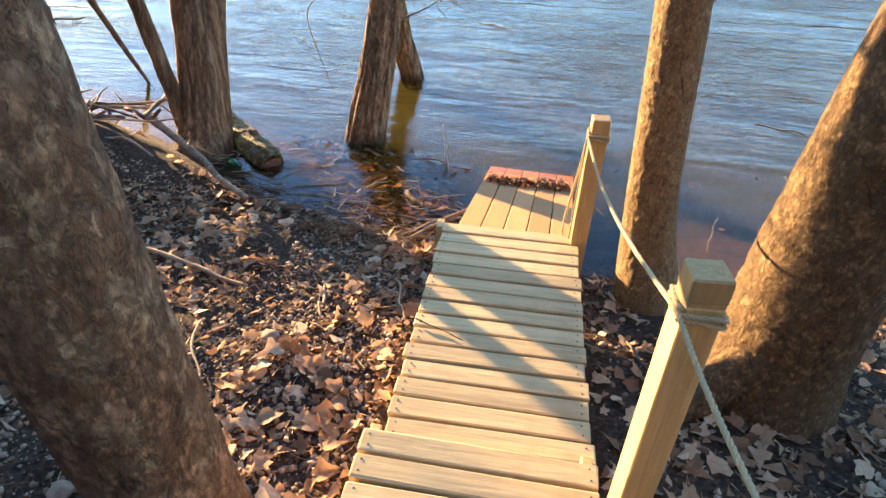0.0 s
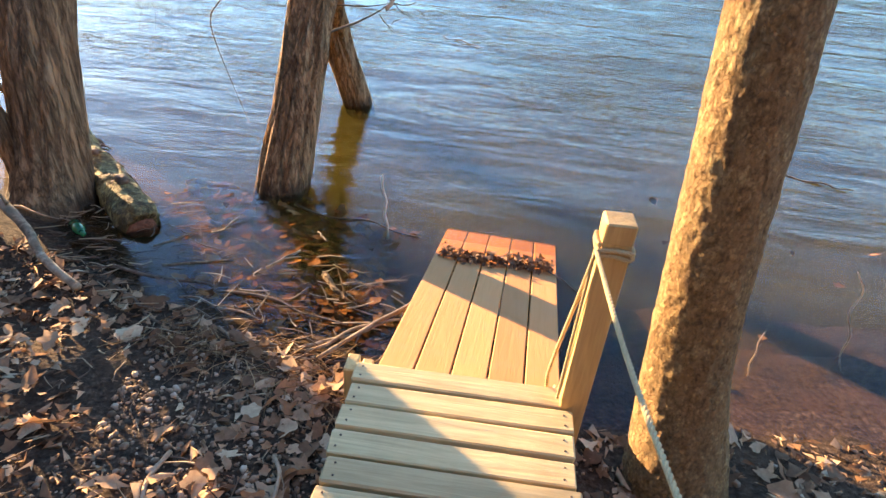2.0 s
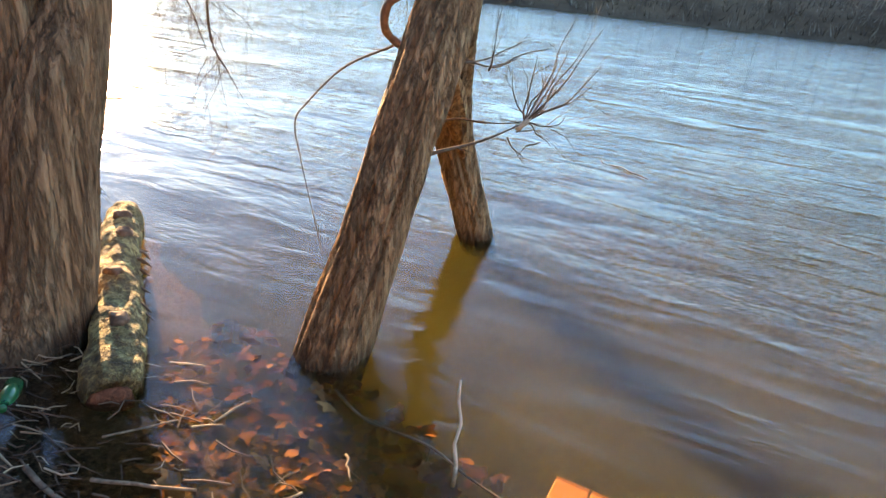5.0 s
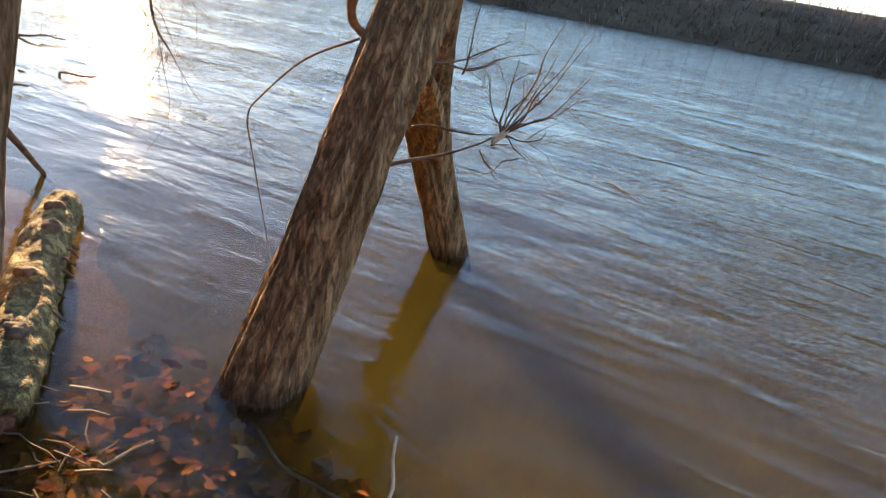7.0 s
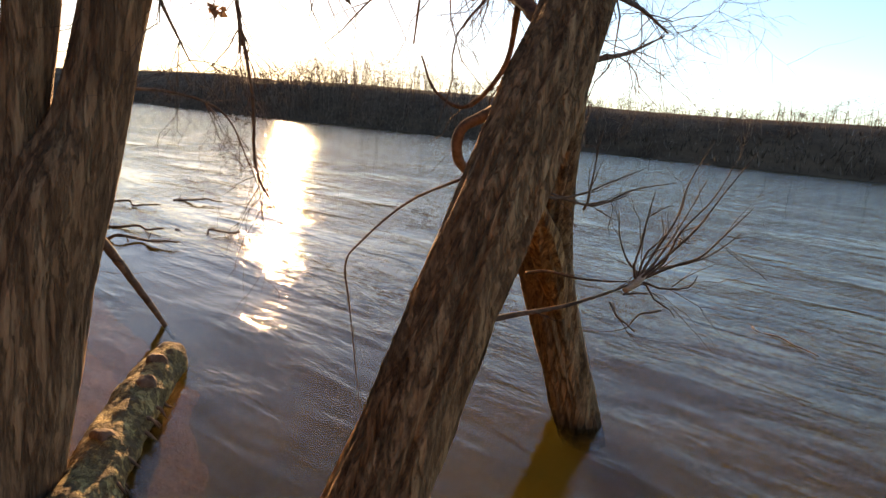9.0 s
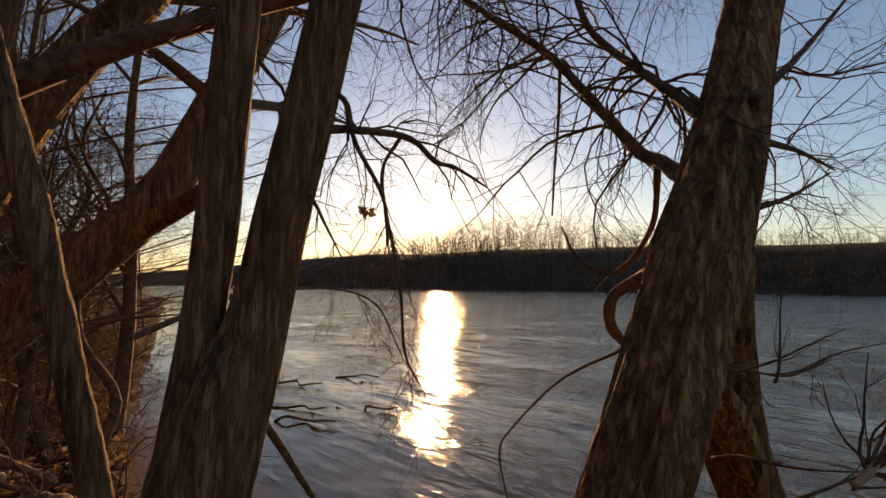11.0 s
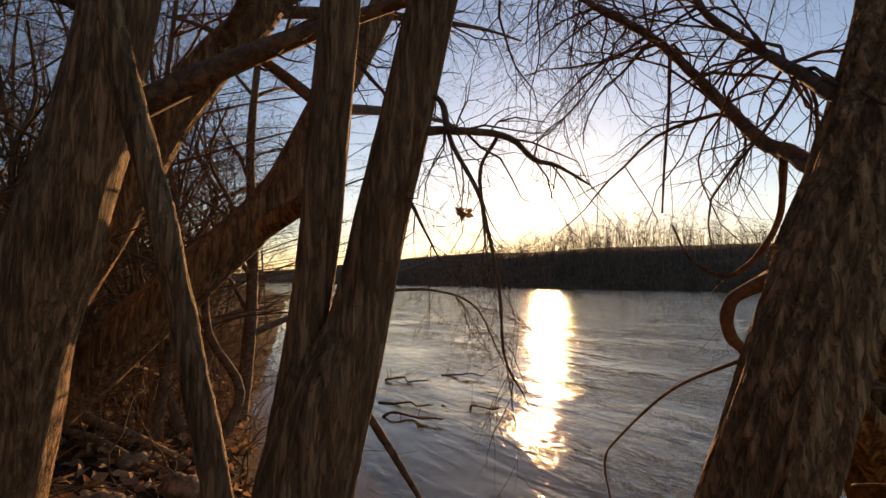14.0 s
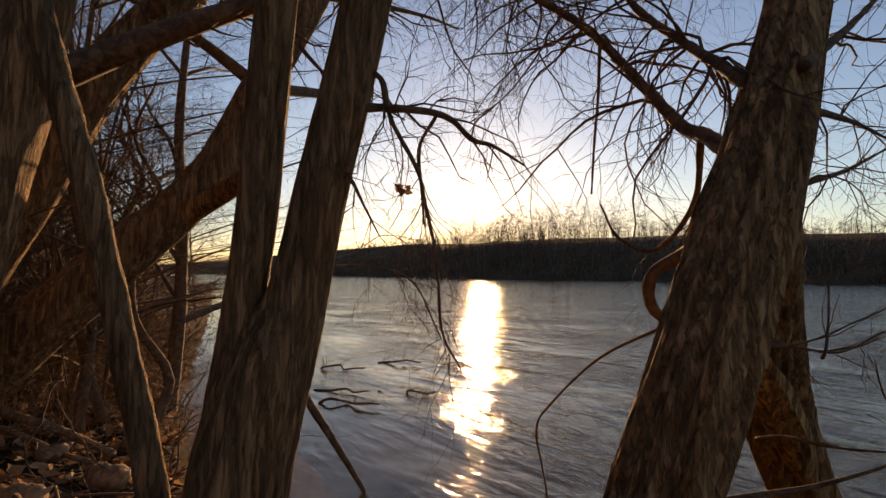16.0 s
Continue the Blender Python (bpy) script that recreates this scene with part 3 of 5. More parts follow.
def rope(pts, label, radius=0.0072):
    r = empty("rope", pose(*pts[0]), label, "rope", "rope rail")
    o = np.array(pts[0])
    path = spline([(*(np.array(p) - o), radius * 0.52) for p in pts], 0.007)
    tan = np.gradient(path[:, :3], axis=0)
    tan /= np.linalg.norm(tan, axis=1)[:, None]
    u = np.cross(tan, (0.2, 0.9, 0.38))
    u /= np.linalg.norm(u, axis=1)[:, None]
    w = np.cross(tan, u)
    run = np.concatenate([[0], np.cumsum(np.linalg.norm(np.diff(path[:, :3], axis=0), axis=1))])
    for k in range(3):
        a = run / 0.045 * 2 * math.pi + k * 2.094
        q = path.copy()
        q[:, :3] += radius * 0.5 * (np.cos(a)[:, None] * u + np.sin(a)[:, None] * w)
        vs, fs = [], []
        tube(vs, fs, q, 6)
        from_lists("strand", vs, fs, M_ROPE, True, r)
    return r


def ring(c, w, z, turns, seed):
    """Rope wound round a square post."""
    rg, h = np.random.default_rng(seed), w / 2 + 0.006
    pts = []
    for t in range(turns):
        for sx, sy in ((-1, -0.9), (-0.9, -1), (0, -1), (0.9, -1), (1, -0.9), (1, 0), (1, 0.9), (0.9, 1), (0, 1), (-0.9, 1), (-1, 0.9), (-1, 0)):
            pts.append((c[0] + sx * h, c[1] + sy * h, z + t * 0.017 + rg.normal(0, 0.003)))
    pts.append((c[0] - h, c[1] - h, z + turns * 0.017))
    return pts


zA, zB = POST_A[2] - 0.095, POST_B[2] - 0.09
a0, b0 = (POST_A[0] - 0.055, POST_A[1] - 0.04, zA), (POST_B[0] - 0.054, POST_B[1] - 0.045, zB)
rope(ring(POST_A, 0.092, zA - 0.02, 2, 1), "hemp rope wound twice round the tall post")
rope(ring(POST_B, 0.088, zB - 0.01, 2, 2), "hemp rope knotted round the post at the water")
mid = [a0[k] * 0.5 + b0[k] * 0.5 for k in range(3)]
rope([a0, (a0[0] * 0.75 + b0[0] * 0.25, a0[1] * 0.75 + b0[1] * 0.25, a0[2] * 0.75 + b0[2] * 0.25 - 0.05), (mid[0], mid[1], mid[2] - 0.075), (a0[0] * 0.25 + b0[0] * 0.75, a0[1] * 0.25 + b0[1] * 0.75, a0[2] * 0.25 + b0[2] * 0.75 - 0.06), b0], "slack twisted hemp rope between two posts")
rope([a0, (0.485, -2.05, 1.325), (0.535, -2.3, 1.31), (0.6, -2.7, 1.33), (0.68, -3.4, 1.44)], "twisted hemp rope running back up the bank")
rope([b0, (0.33, -0.05, 0.85), (0.31, -0.02, 0.62), (0.30, 0.0, 0.47), (0.305, 0.012, 0.40), (0.31, 0.02, 0.36)], "loose rope end hanging from the post to the planks")
rope([(POST_B[0] - 0.054, POST_B[1] - 0.03, zB), (POST_B[0] - 0.056, POST_B[1] - 0.035, 0.8), (POST_B[0] - 0.057, POST_B[1] - 0.03, 0.42)], "thin rope end hanging down along the post", 0.006)

# ---- trees by the boardwalk ----
rng = np.random.default_rng(21)


def tree(place, label):
    return empty("tree", pose(*place), label, "tree", "bare trees on the bank")


def rel(pts, base):
    return [(p[0] - base[0], p[1] - base[1], p[2] - base[2], p[3]) for p in pts]


# two-legged tree standing in the water
base = (-1.5, 1.98, -0.4)
two = tree(base, "two-legged tree with shaggy brown bark standing in the water")
A = [(-1.55, 1.83, -0.4, 0.195), (-1.5, 1.98, 0.0, 0.178), (-1.44, 2.17, 0.5, 0.158), (-1.4, 2.38, 1.0, 0.15), (-1.37, 2.62, 1.5, 0.155), (-1.36, 2.86, 2.0, 0.14), (-1.37, 3.1, 2.5, 0.11), (-1.4, 3.35, 3.0, 0.105), (-1.5, 3.85, 4.0, 0.09), (-1.6, 4.4, 5.5, 0.05)]
stem("trunk", rel(A, base), M_SHAG, two, 96, 0.02, shaggy(3.1, 0.14, 4.6), "leaning trunk with long bark plates")
B = [(-1.4, 3.98, -0.4, 0.14), (-1.48, 3.85, 0.0, 0.132), (-1.58, 3.67, 0.5, 0.13), (-1.63, 3.45, 1.0, 0.14), (-1.55, 3.2, 1.4, 0.14), (-1.43, 3.0, 1.8, 0.11), (-1.37, 2.95, 2.1, 0.06)]
stem("second_trunk", rel(B, base), M_SHAG, two, 64, 0.02, shaggy(8.4, 0.15, 4.4), "second leg with torn orange-brown bark")
tear = [(-1.5, 3.48, 0.7, 0.02), (-1.53, 3.36, 0.95, 0.075), (-1.49, 3.14, 1.15, 0.07), (-1.42, 2.9, 1.35, 0.02)]
stem("torn_bark", rel(tear, base), M_SPLIT, two, 24, 0.02, shaggy(5.0, 0.25), "torn orange inner bark between the legs")
limbs_a = [
    [(-1.40, 2.84, 1.98, 0.0335), (-1.61, 2.96, 2.12, 0.0304), (-1.82, 3.06, 2.25, 0.0265), (-2.21, 3.16, 2.66, 0.0250), (-2.49, 3.20, 2.94, 0.0226), (-2.82, 3.14, 3.22, 0.0187), (-3.27, 3.13, 3.62, 0.0133)],
    [(-1.32, 2.84, 2.18, 0.0289), (-1.67, 3.02, 2.48, 0.0211), (-1.94, 3.09, 2.72, 0.0187), (-2.09, 3.09, 2.90, 0.0187), (-2.29, 3.22, 3.25, 0.0133)],
    [(-1.34, 2.86, 1.90, 0.0211), (-1.45, 3.18, 1.93, 0.0156), (-1.47, 3.53, 2.00, 0.0125), (-1.49, 3.86, 2.08, 0.0094), (-1.50, 4.34, 2.24, 0.0047)],
    [(-1.28, 2.89, 2.16, 0.0172), (-1.36, 3.56, 2.22, 0.0101), (-1.38, 4.04, 2.20, 0.0047)],
    [(-1.24, 2.89, 2.28, 0.0211), (-1.34, 3.54, 2.62, 0.0140), (-1.36, 4.00, 2.93, 0.0094), (-1.34, 4.49, 3.31, 0.0055)],
    [(-1.08, 2.84, 3.05, 0.0289), (-1.61, 3.16, 3.58, 0.0211), (-2.41, 3.42, 3.98, 0.0133), (-3.20, 3.56, 4.11, 0.0078)],
    [(-1.08, 2.84, 3.11, 0.0289), (-0.94, 3.56, 3.45, 0.0211), (-0.94, 4.35, 3.71, 0.0117), (-0.81, 5.15, 3.85, 0.0078)],
]
for l in limbs_a:
    stem("limb", rel(l, base), M_TWIG, two, 10, 0.03, lumpy(2.0, 0.25, 20))
hang = [
    [(-1.66, 2.98, 2.15, 0.016), (-1.72, 3.02, 1.89, 0.012), (-1.85, 2.95, 1.70, 0.010), (-2.02, 2.92, 1.76, 0.007), (-2.10, 2.90, 1.91, 0.004)],
    [(-2.28, 3.11, 2.74, 0.010), (-2.31, 3.13, 2.50, 0.008), (-2.33, 3.12, 2.25, 0.007), (-2.35, 3.12, 2.00, 0.005)],
    [(-1.71, 2.79, 1.40, 0.007), (-2.00, 2.77, 1.25, 0.006), (-2.15, 2.64, 1.05, 0.005), (-2.24, 2.64, 0.92, 0.005), (-2.23, 2.68, 0.69, 0.004), (-2.00, 2.59, 0.16, 0.002)],
    [(-1.51, 2.78, 1.72, 0.036), (-1.71, 2.94, 1.68, 0.029), (-1.77, 2.83, 1.61, 0.024), (-1.79, 2.82, 1.51, 0.024), (-1.77, 2.87, 1.43, 0.022), (-1.58, 2.85, 1.35, 0.024)],
]
for l in hang:
    stem("twig", rel(l, base), M_TWIG, two, 8, 0.025, lumpy(4.0, 0.2, 30))
crown(two, [rel(l, base) for l in limbs_a[:2] + limbs_a[5:6]], rng, "bare drooping twigs", 30, 1.0, 2, 0.8, 4)
crown(two, [rel(l, base) for l in limbs_a[2:5] + limbs_a[6:]], rng, "bare wiry twigs", 12, 0.8, 2, 0.2, 4)


def shoot(a, b, r, sag, seed, forks=3):
    """A thin shoot from a to b, bowed, with a few finer side shoots."""
    rg = np.random.default_rng(seed)
    a, b = np.array(a) - base, np.array(b) - base
    pts = []
    for u in (0, 0.25, 0.5, 0.75, 1):
        p = a + (b - a) * u + rg.normal(0, 0.012, 3) * (0 < u < 1) + np.array((0, 0, -sag * 4 * u * (1 - u)))
        pts.append((*p, r * (1 - 0.75 * u)))
    vs, fs = [], []
    c = spline(pts, 0.025)
    tube(vs, fs, c, 7)
    for k in range(forks):
        p = c[int(rg.integers(len(c) // 4, len(c) - 1))]
        way = (b - a) / np.linalg.norm(b - a) + rg.normal(0, 0.45, 3)
        twigs(vs, fs, p[:3], way, rg.uniform(0.08, 0.26), max(0.0012, p[3] * 0.6), rg, 1, -0.3, 0.5, 2)
    from_lists("shoot", vs, fs, M_TWIG, True, two)


# spray of shoots over the water, fanning up from one knot, and a smaller one above it
HUB = (-0.94, 2.84, 1.12)
shoot((-1.33, 2.44, 0.94), HUB, 0.012, 0.03, 1, 2)
shoot((-1.45, 2.95, 1.02), HUB, 0.008, 0.01, 2, 1)
for k, tip in enumerate(((-0.65, 2.95, 1.62), (-0.82, 3.07, 1.64), (-0.72, 3.0, 1.58), (-0.64, 3.01, 1.43), (-0.7, 3.22, 1.31), (-0.75, 2.88, 1.18), (-1.06, 2.88, 1.36), (-0.92, 2.82, 1.46), (-0.91, 2.89, 1.37), (-0.84, 3.15, 1.5))):
    shoot(HUB, tip, 0.006, 0.035, 10 + k, 4)
for k, (a, tip) in enumerate((((-0.94, 2.84, 1.11), (-0.8, 2.89, 1.01)), ((-0.97, 2.81, 1.07), (-0.88, 2.96, 1.05)), ((-1.0, 2.77, 1.04), (-0.9, 2.79, 0.95)), ((-0.89, 3.02, 0.99), (-0.99, 2.84, 0.92)))):
    shoot(a, tip, 0.005, 0.0, 30 + k, 1)
for k, (a, tip) in enumerate((((-1.32, 2.6, 1.4), (-0.99, 2.87, 1.52)), ((-1.32, 2.6, 1.38), (-0.91, 3.01, 1.48)), ((-1.13, 2.72, 1.36), (-1.11, 2.76, 1.67)), ((-1.3, 2.62, 1.42), (-1.05, 2.95, 1.42)))):
    shoot(a, tip, 0.006, 0.04, 40 + k, 3)
stem("bark_knob", rel([(-0.97, 2.81, 1.08, 0.01), HUB + (0.017,), (-0.92, 2.86, 1.15, 0.008)], base), M_PALE, two, 10, 0.015, lumpy(9.0, 0.3, 30), "pale peeled knot where the shoots spring")

# twin tree on the waterline
base = (-2.78, 1.38, -0.1)
twin = tree(base, "twin-stemmed bare tree with brown bark at the waterline")
TR = [(-2.76, 1.3, -0.1, 0.27), (-2.75, 1.37, 0.1, 0.225), (-2.74, 1.45, 0.4, 0.2), (-2.72, 1.53, 0.9, 0.195), (-2.67, 1.62, 1.25, 0.17), (-2.63, 1.7, 1.5, 0.125), (-2.57, 1.79, 2.0, 0.105), (-2.45, 1.98, 3.0, 0.095), (-2.32, 2.17, 4.0, 0.075), (-2.0, 2.5, 5.5, 0.045)]
stem("trunk", rel(TR, base), M_SHAG_SHADED, twin, 64, 0.022, shaggy(1.7, 0.085, 4.2), "brown furrowed trunk")
TL = [(-2.76, 1.46, 0.8, 0.12), (-2.79, 1.5, 1.1, 0.11), (-2.77, 1.53, 1.5, 0.085), (-2.72, 1.57, 2.0, 0.088), (-2.64, 1.62, 3.0, 0.08), (-2.54, 1.69, 4.0, 0.06), (-2.5, 1.8, 5.4, 0.035)]
stem("second_trunk", rel(TL, base), M_SHAG_SHADED, twin, 48, 0.025, shaggy(6.2, 0.06), "second stem forking from the trunk")
TS = [(-2.86, 1.36, 0.05, 0.1), (-2.9, 1.31, 0.3, 0.072), (-2.9, 1.27, 0.5, 0.066), (-2.92, 1.17, 1.0, 0.06), (-2.94, 1.07, 1.5, 0.056), (-2.97, 0.96, 2.0, 0.053), (-3.03, 0.8, 2.6, 0.05), (-3.1, 0.66, 3.4, 0.04), (-3.2, 0.5, 4.2, 0.025)]
stem("thin_stem", rel(TS, base), M_SHAG_SHADED, twin, 28, 0.03, lumpy(6.6, 0.14, 14), "thin crooked stem leaning from the foot")
limbs_t = [
    [(-2.6, 1.78, 2.22, 0.0240), (-2.51, 1.88, 2.27, 0.0195), (-2.44, 2.08, 2.29, 0.0165), (-2.42, 2.29, 2.28, 0.0135), (-2.41, 2.41, 2.2, 0.0120), (-2.4, 2.53, 2.18, 0.0090), (-2.4, 2.72, 2.11, 0.0053)],
    [(-2.55, 1.88, 2.46, 0.0150), (-2.44, 1.97, 2.4, 0.0120), (-2.42, 2.01, 2.23, 0.0097), (-2.41, 2.14, 2.01, 0.0083), (-2.45, 2.19, 1.81, 0.0045)],
    [(-2.45, 2.25, 2.29, 0.0090), (-2.58, 2.24, 2.12, 0.0083), (-2.55, 2.32, 1.66, 0.0075), (-2.55, 2.35, 1.34, 0.0067), (-2.52, 2.43, 1.17, 0.0037)],
    [(-2.6, 1.78, 2.02, 0.0090), (-2.48, 1.84, 2.0, 0.0075), (-2.45, 1.9, 1.88, 0.0060), (-2.42, 1.96, 1.75, 0.0030)],
    [(-2.65, 1.72, 1.62, 0.0075), (-2.63, 2.02, 1.63, 0.0053), (-2.61, 2.23, 1.56, 0.0045), (-2.65, 2.38, 1.35, 0.0030), (-2.71, 2.48, 1.23, 0.0015)],
    [(-2.5, 1.95, 2.8, 0.0300), (-2.7, 2.4, 3.2, 0.0225), (-3.0, 3.0, 3.5, 0.0150), (-3.2, 3.6, 3.6, 0.0075)],
    [(-2.4, 2.1, 3.4, 0.0300), (-2.2, 2.6, 3.6, 0.0225), (-2.0, 3.1, 3.7, 0.0150), (-1.9, 3.6, 3.65, 0.0075)],
]
for l in limbs_t:
    stem("limb", rel(l, base), M_TWIG, twin, 10, 0.03, lumpy(2.0, 0.25, 20))
crown(twin, [rel(l, base) for l in limbs_t[:5]], rng, "fine drooping bare twigs", 14, 0.55, 2, 0.6, 3)
crown(twin, [rel(l, base) for l in limbs_t[5:]], rng, "bare hanging twigs above the water", 30, 1.1, 2, 0.9, 4)
vs, fs = [], []
for k in range(7):
    c, r = np.array((0.34, 0.69, 2.06)) + rng.normal(0, 0.014, 3), 0.018
    q = [c + r * rng.normal(0, 1, 3) for j in range(5)]
    b = len(vs)
    vs += [tuple(p) for p in q]
    fs += [(b, b + 1, b + 2), (b, b + 2, b + 3), (b, b + 3, b + 4)]
from_lists("leaf_cluster", vs, fs, M_LEAF, False, twin, "few shrivelled brown leaves left on a twig")

# slender lichen-covered tree beside the boardwalk
base = (0.84, 0.0, 0.05)
C = [(0.87, -0.03, -0.1, 0.22), (0.84, 0.0, 0.1, 0.185), (0.775, 0.06, 0.5, 0.147), (0.732, 0.11, 1.0, 0.136), (0.702, 0.16, 1.5, 0.129), (0.673, 0.21, 2.0, 0.122), (0.655, 0.32, 3.0, 0.108), (0.68, 0.43, 4.0, 0.1), (0.75, 0.6, 6.0, 0.06)]
slim = tree(base, "slender tree with lumpy lichen-yellow bark beside the boardwalk")
stem("trunk", rel(C, base), M_LUMPY, slim, 120, 0.011, lumpy(2.3, 0.03, 45))
crown(slim, [rel([(0.68, 0.43, 4.0, 0.05), (0.2, 0.8, 4.8, 0.03), (-0.4, 1.2, 5.4, 0.01)], base), rel([(0.7, 0.5, 5.0, 0.04), (1.2, 1.0, 5.8, 0.02), (1.6, 1.6, 6.2, 0.01)], base)], rng, "bare upper branches", 6, 1.0, 1, 0.2, 4)

# stout tree beside the tall post
base = (1.24, -0.82, 0.1)
D = [(1.25, -0.82, -0.1, 0.4), (1.24, -0.82, 0.25, 0.32), (1.25, -0.82, 0.6, 0.265), (1.28, -0.8, 1.0, 0.25), (1.33, -0.78, 1.5, 0.24), (1.38, -0.76, 2.0, 0.23), (1.5, -0.7, 3.0, 0.2), (1.6, -0.6, 4.5, 0.15), (1.7, -0.5, 6.0, 0.08)]
stout = tree(base, "stout lichen-covered tree with flared roots beside the post")
stem("trunk", rel(D, base), M_STOUT, stout, 80, 0.025, lumpy(7.7, 0.03, 22))
stem("root", rel([(1.1, -0.95, 0.5, 0.1), (0.95, -1.02, 0.33, 0.09), (0.8, -1.1, 0.22, 0.05), (0.7, -1.15, 0.16, 0.03)], base), M_STOUT, stout, 24, 0.03, lumpy(1.1, 0.1, 12))

# smooth-barked tree at the head of the boardwalk
base = (-0.86, -2.05, 0.3)
N = [(-0.86, -2.03, 0.2, 0.24), (-0.87, -2.04, 0.5, 0.2), (-0.89, -2.06, 1.0, 0.185), (-0.91, -2.09, 1.5, 0.182), (-0.94, -2.11, 2.0, 0.176), (-1.06, -2.15, 3.0, 0.14), (-1.1, -2.2, 4.5, 0.1), (-1.0, -2.3, 6.0, 0.05)]
head = tree(base, "grey-brown tree with smooth patchy bark at the head of the boardwalk")
stem("trunk", rel(N, base), M_SMOOTH, head, 80, 0.02, lumpy(4.4, 0.06, 12))

for q in ([(-0.92, -1.95, 0.48, 0.1), (-1.02, -1.78, 0.35, 0.07), (-1.1, -1.62, 0.28, 0.03)],):
    stem("root", rel(q, base), M_SMOOTH, head, 20, 0.03, lumpy(3.3, 0.1, 12))
rng_upper = np.random.default_rng(9)
crown(head, [rel([(-1.08, -2.17, 3.8, 0.05), (-1.6, -1.8, 4.6, 0.03), (-2.1, -1.4, 5.2, 0.01)], base), rel([(-1.1, -2.2, 4.4, 0.05), (-0.5, -2.6, 5.2, 0.03), (-0.1, -2.9, 5.8, 0.01)], base)], rng_upper, "bare upper branches", 6, 1.0, 1, 0.1, 4)
base = (1.24, -0.82, 0.1)
crown(stout, [rel([(1.55, -0.65, 3.8, 0.07), (1.9, -0.1, 4.8, 0.04), (2.2, 0.5, 5.6, 0.01)], base), rel([(1.6, -0.6, 4.6, 0.06), (1.1, -1.1, 5.6, 0.03), (0.8, -1.6, 6.2, 0.01)], base)], rng_upper, "bare upper branches", 6, 1.0, 1, 0.1, 4)

# ---- leaning trees farther along the bank ----
back = [
    ([(-5.75, -0.2, 0.35, 0.24), (-5.49, 0.33, 0.75, 0.21), (-5.28, 0.81, 1.24, 0.2), (-5.11, 1.25, 1.68, 0.19), (-4.95, 1.83, 2.32, 0.16), (-4.92, 2.19, 3.06, 0.14), (-4.93, 2.66, 3.96, 0.12), (-4.96, 2.93, 4.65, 0.1), (-5.0, 3.4, 6.0, 0.05)], "dark leaning tree over the bank"),
    ([(-5.2, -0.25, 0.4, 0.2), (-5.03, 0.26, 1.26, 0.18), (-4.87, 0.65, 1.96, 0.17), (-4.71, 1.03, 2.74, 0.15), (-4.63, 1.32, 3.19, 0.14), (-4.54, 1.61, 3.57, 0.13), (-4.58, 1.88, 4.12, 0.11), (-4.5, 2.4, 5.2, 0.06)], "dark tree leaning toward the water"),
    ([(-4.45, 0.15, 0.2, 0.3), (-4.28, 0.35, 1.18, 0.24), (-4.16, 0.48, 1.84, 0.23), (-4.15, 0.63, 2.51, 0.22), (-4.16, 0.74, 3.16, 0.2), (-4.21, 0.8, 3.69, 0.18), (-4.3, 0.9, 5.2, 0.1)], "thick dark tree trunk on the bank"),
]
for pts, label in back:
    base = pts[0][:3]
    t = tree(base, label)
    stem("trunk", rel(pts, base), M_SHAG_SHADED, t, 40, 0.04, shaggy(pts[0][0], 0.06))
    up = pts[len(pts) // 2:]
    limbs = []
    for k in range(6):
        p = up[int(rng.integers(0, len(up)))]
        w = rng.normal(0, 0.5, 2)
        limbs.append([(*p[:3], p[3] * 0.4), (p[0] + w[0], p[1] + w[1], p[2] + 0.4, p[3] * 0.3), (p[0] + 2 * w[0], p[1] + 2 * w[1], p[2] + 0.7, p[3] * 0.15), (p[0] + 2.6 * w[0], p[1] + 2.6 * w[1], p[2] + 0.8, p[3] * 0.08)])
    for l in limbs:
        stem("limb", rel(l, base), M_TWIG, t, 8, 0.06)
    crown(t, [rel(l, base) for l in limbs], rng, "bare twigs", 10, 1.0, 2, 0.3, 4)
stem("limb", rel([(-5.15, 1.3, 1.72, 0.1), (-4.9, 1.7, 2.05, 0.09), (-4.5, 1.9, 2.2, 0.07), (-3.9, 1.9, 2.25, 0.05)], (-5.75, -0.2, 0.35)), M_SHAG, [o for o in scene.objects if o.get("label") == "dark leaning tree over the bank"][0], 20, 0.04, shaggy(3, 0.06))

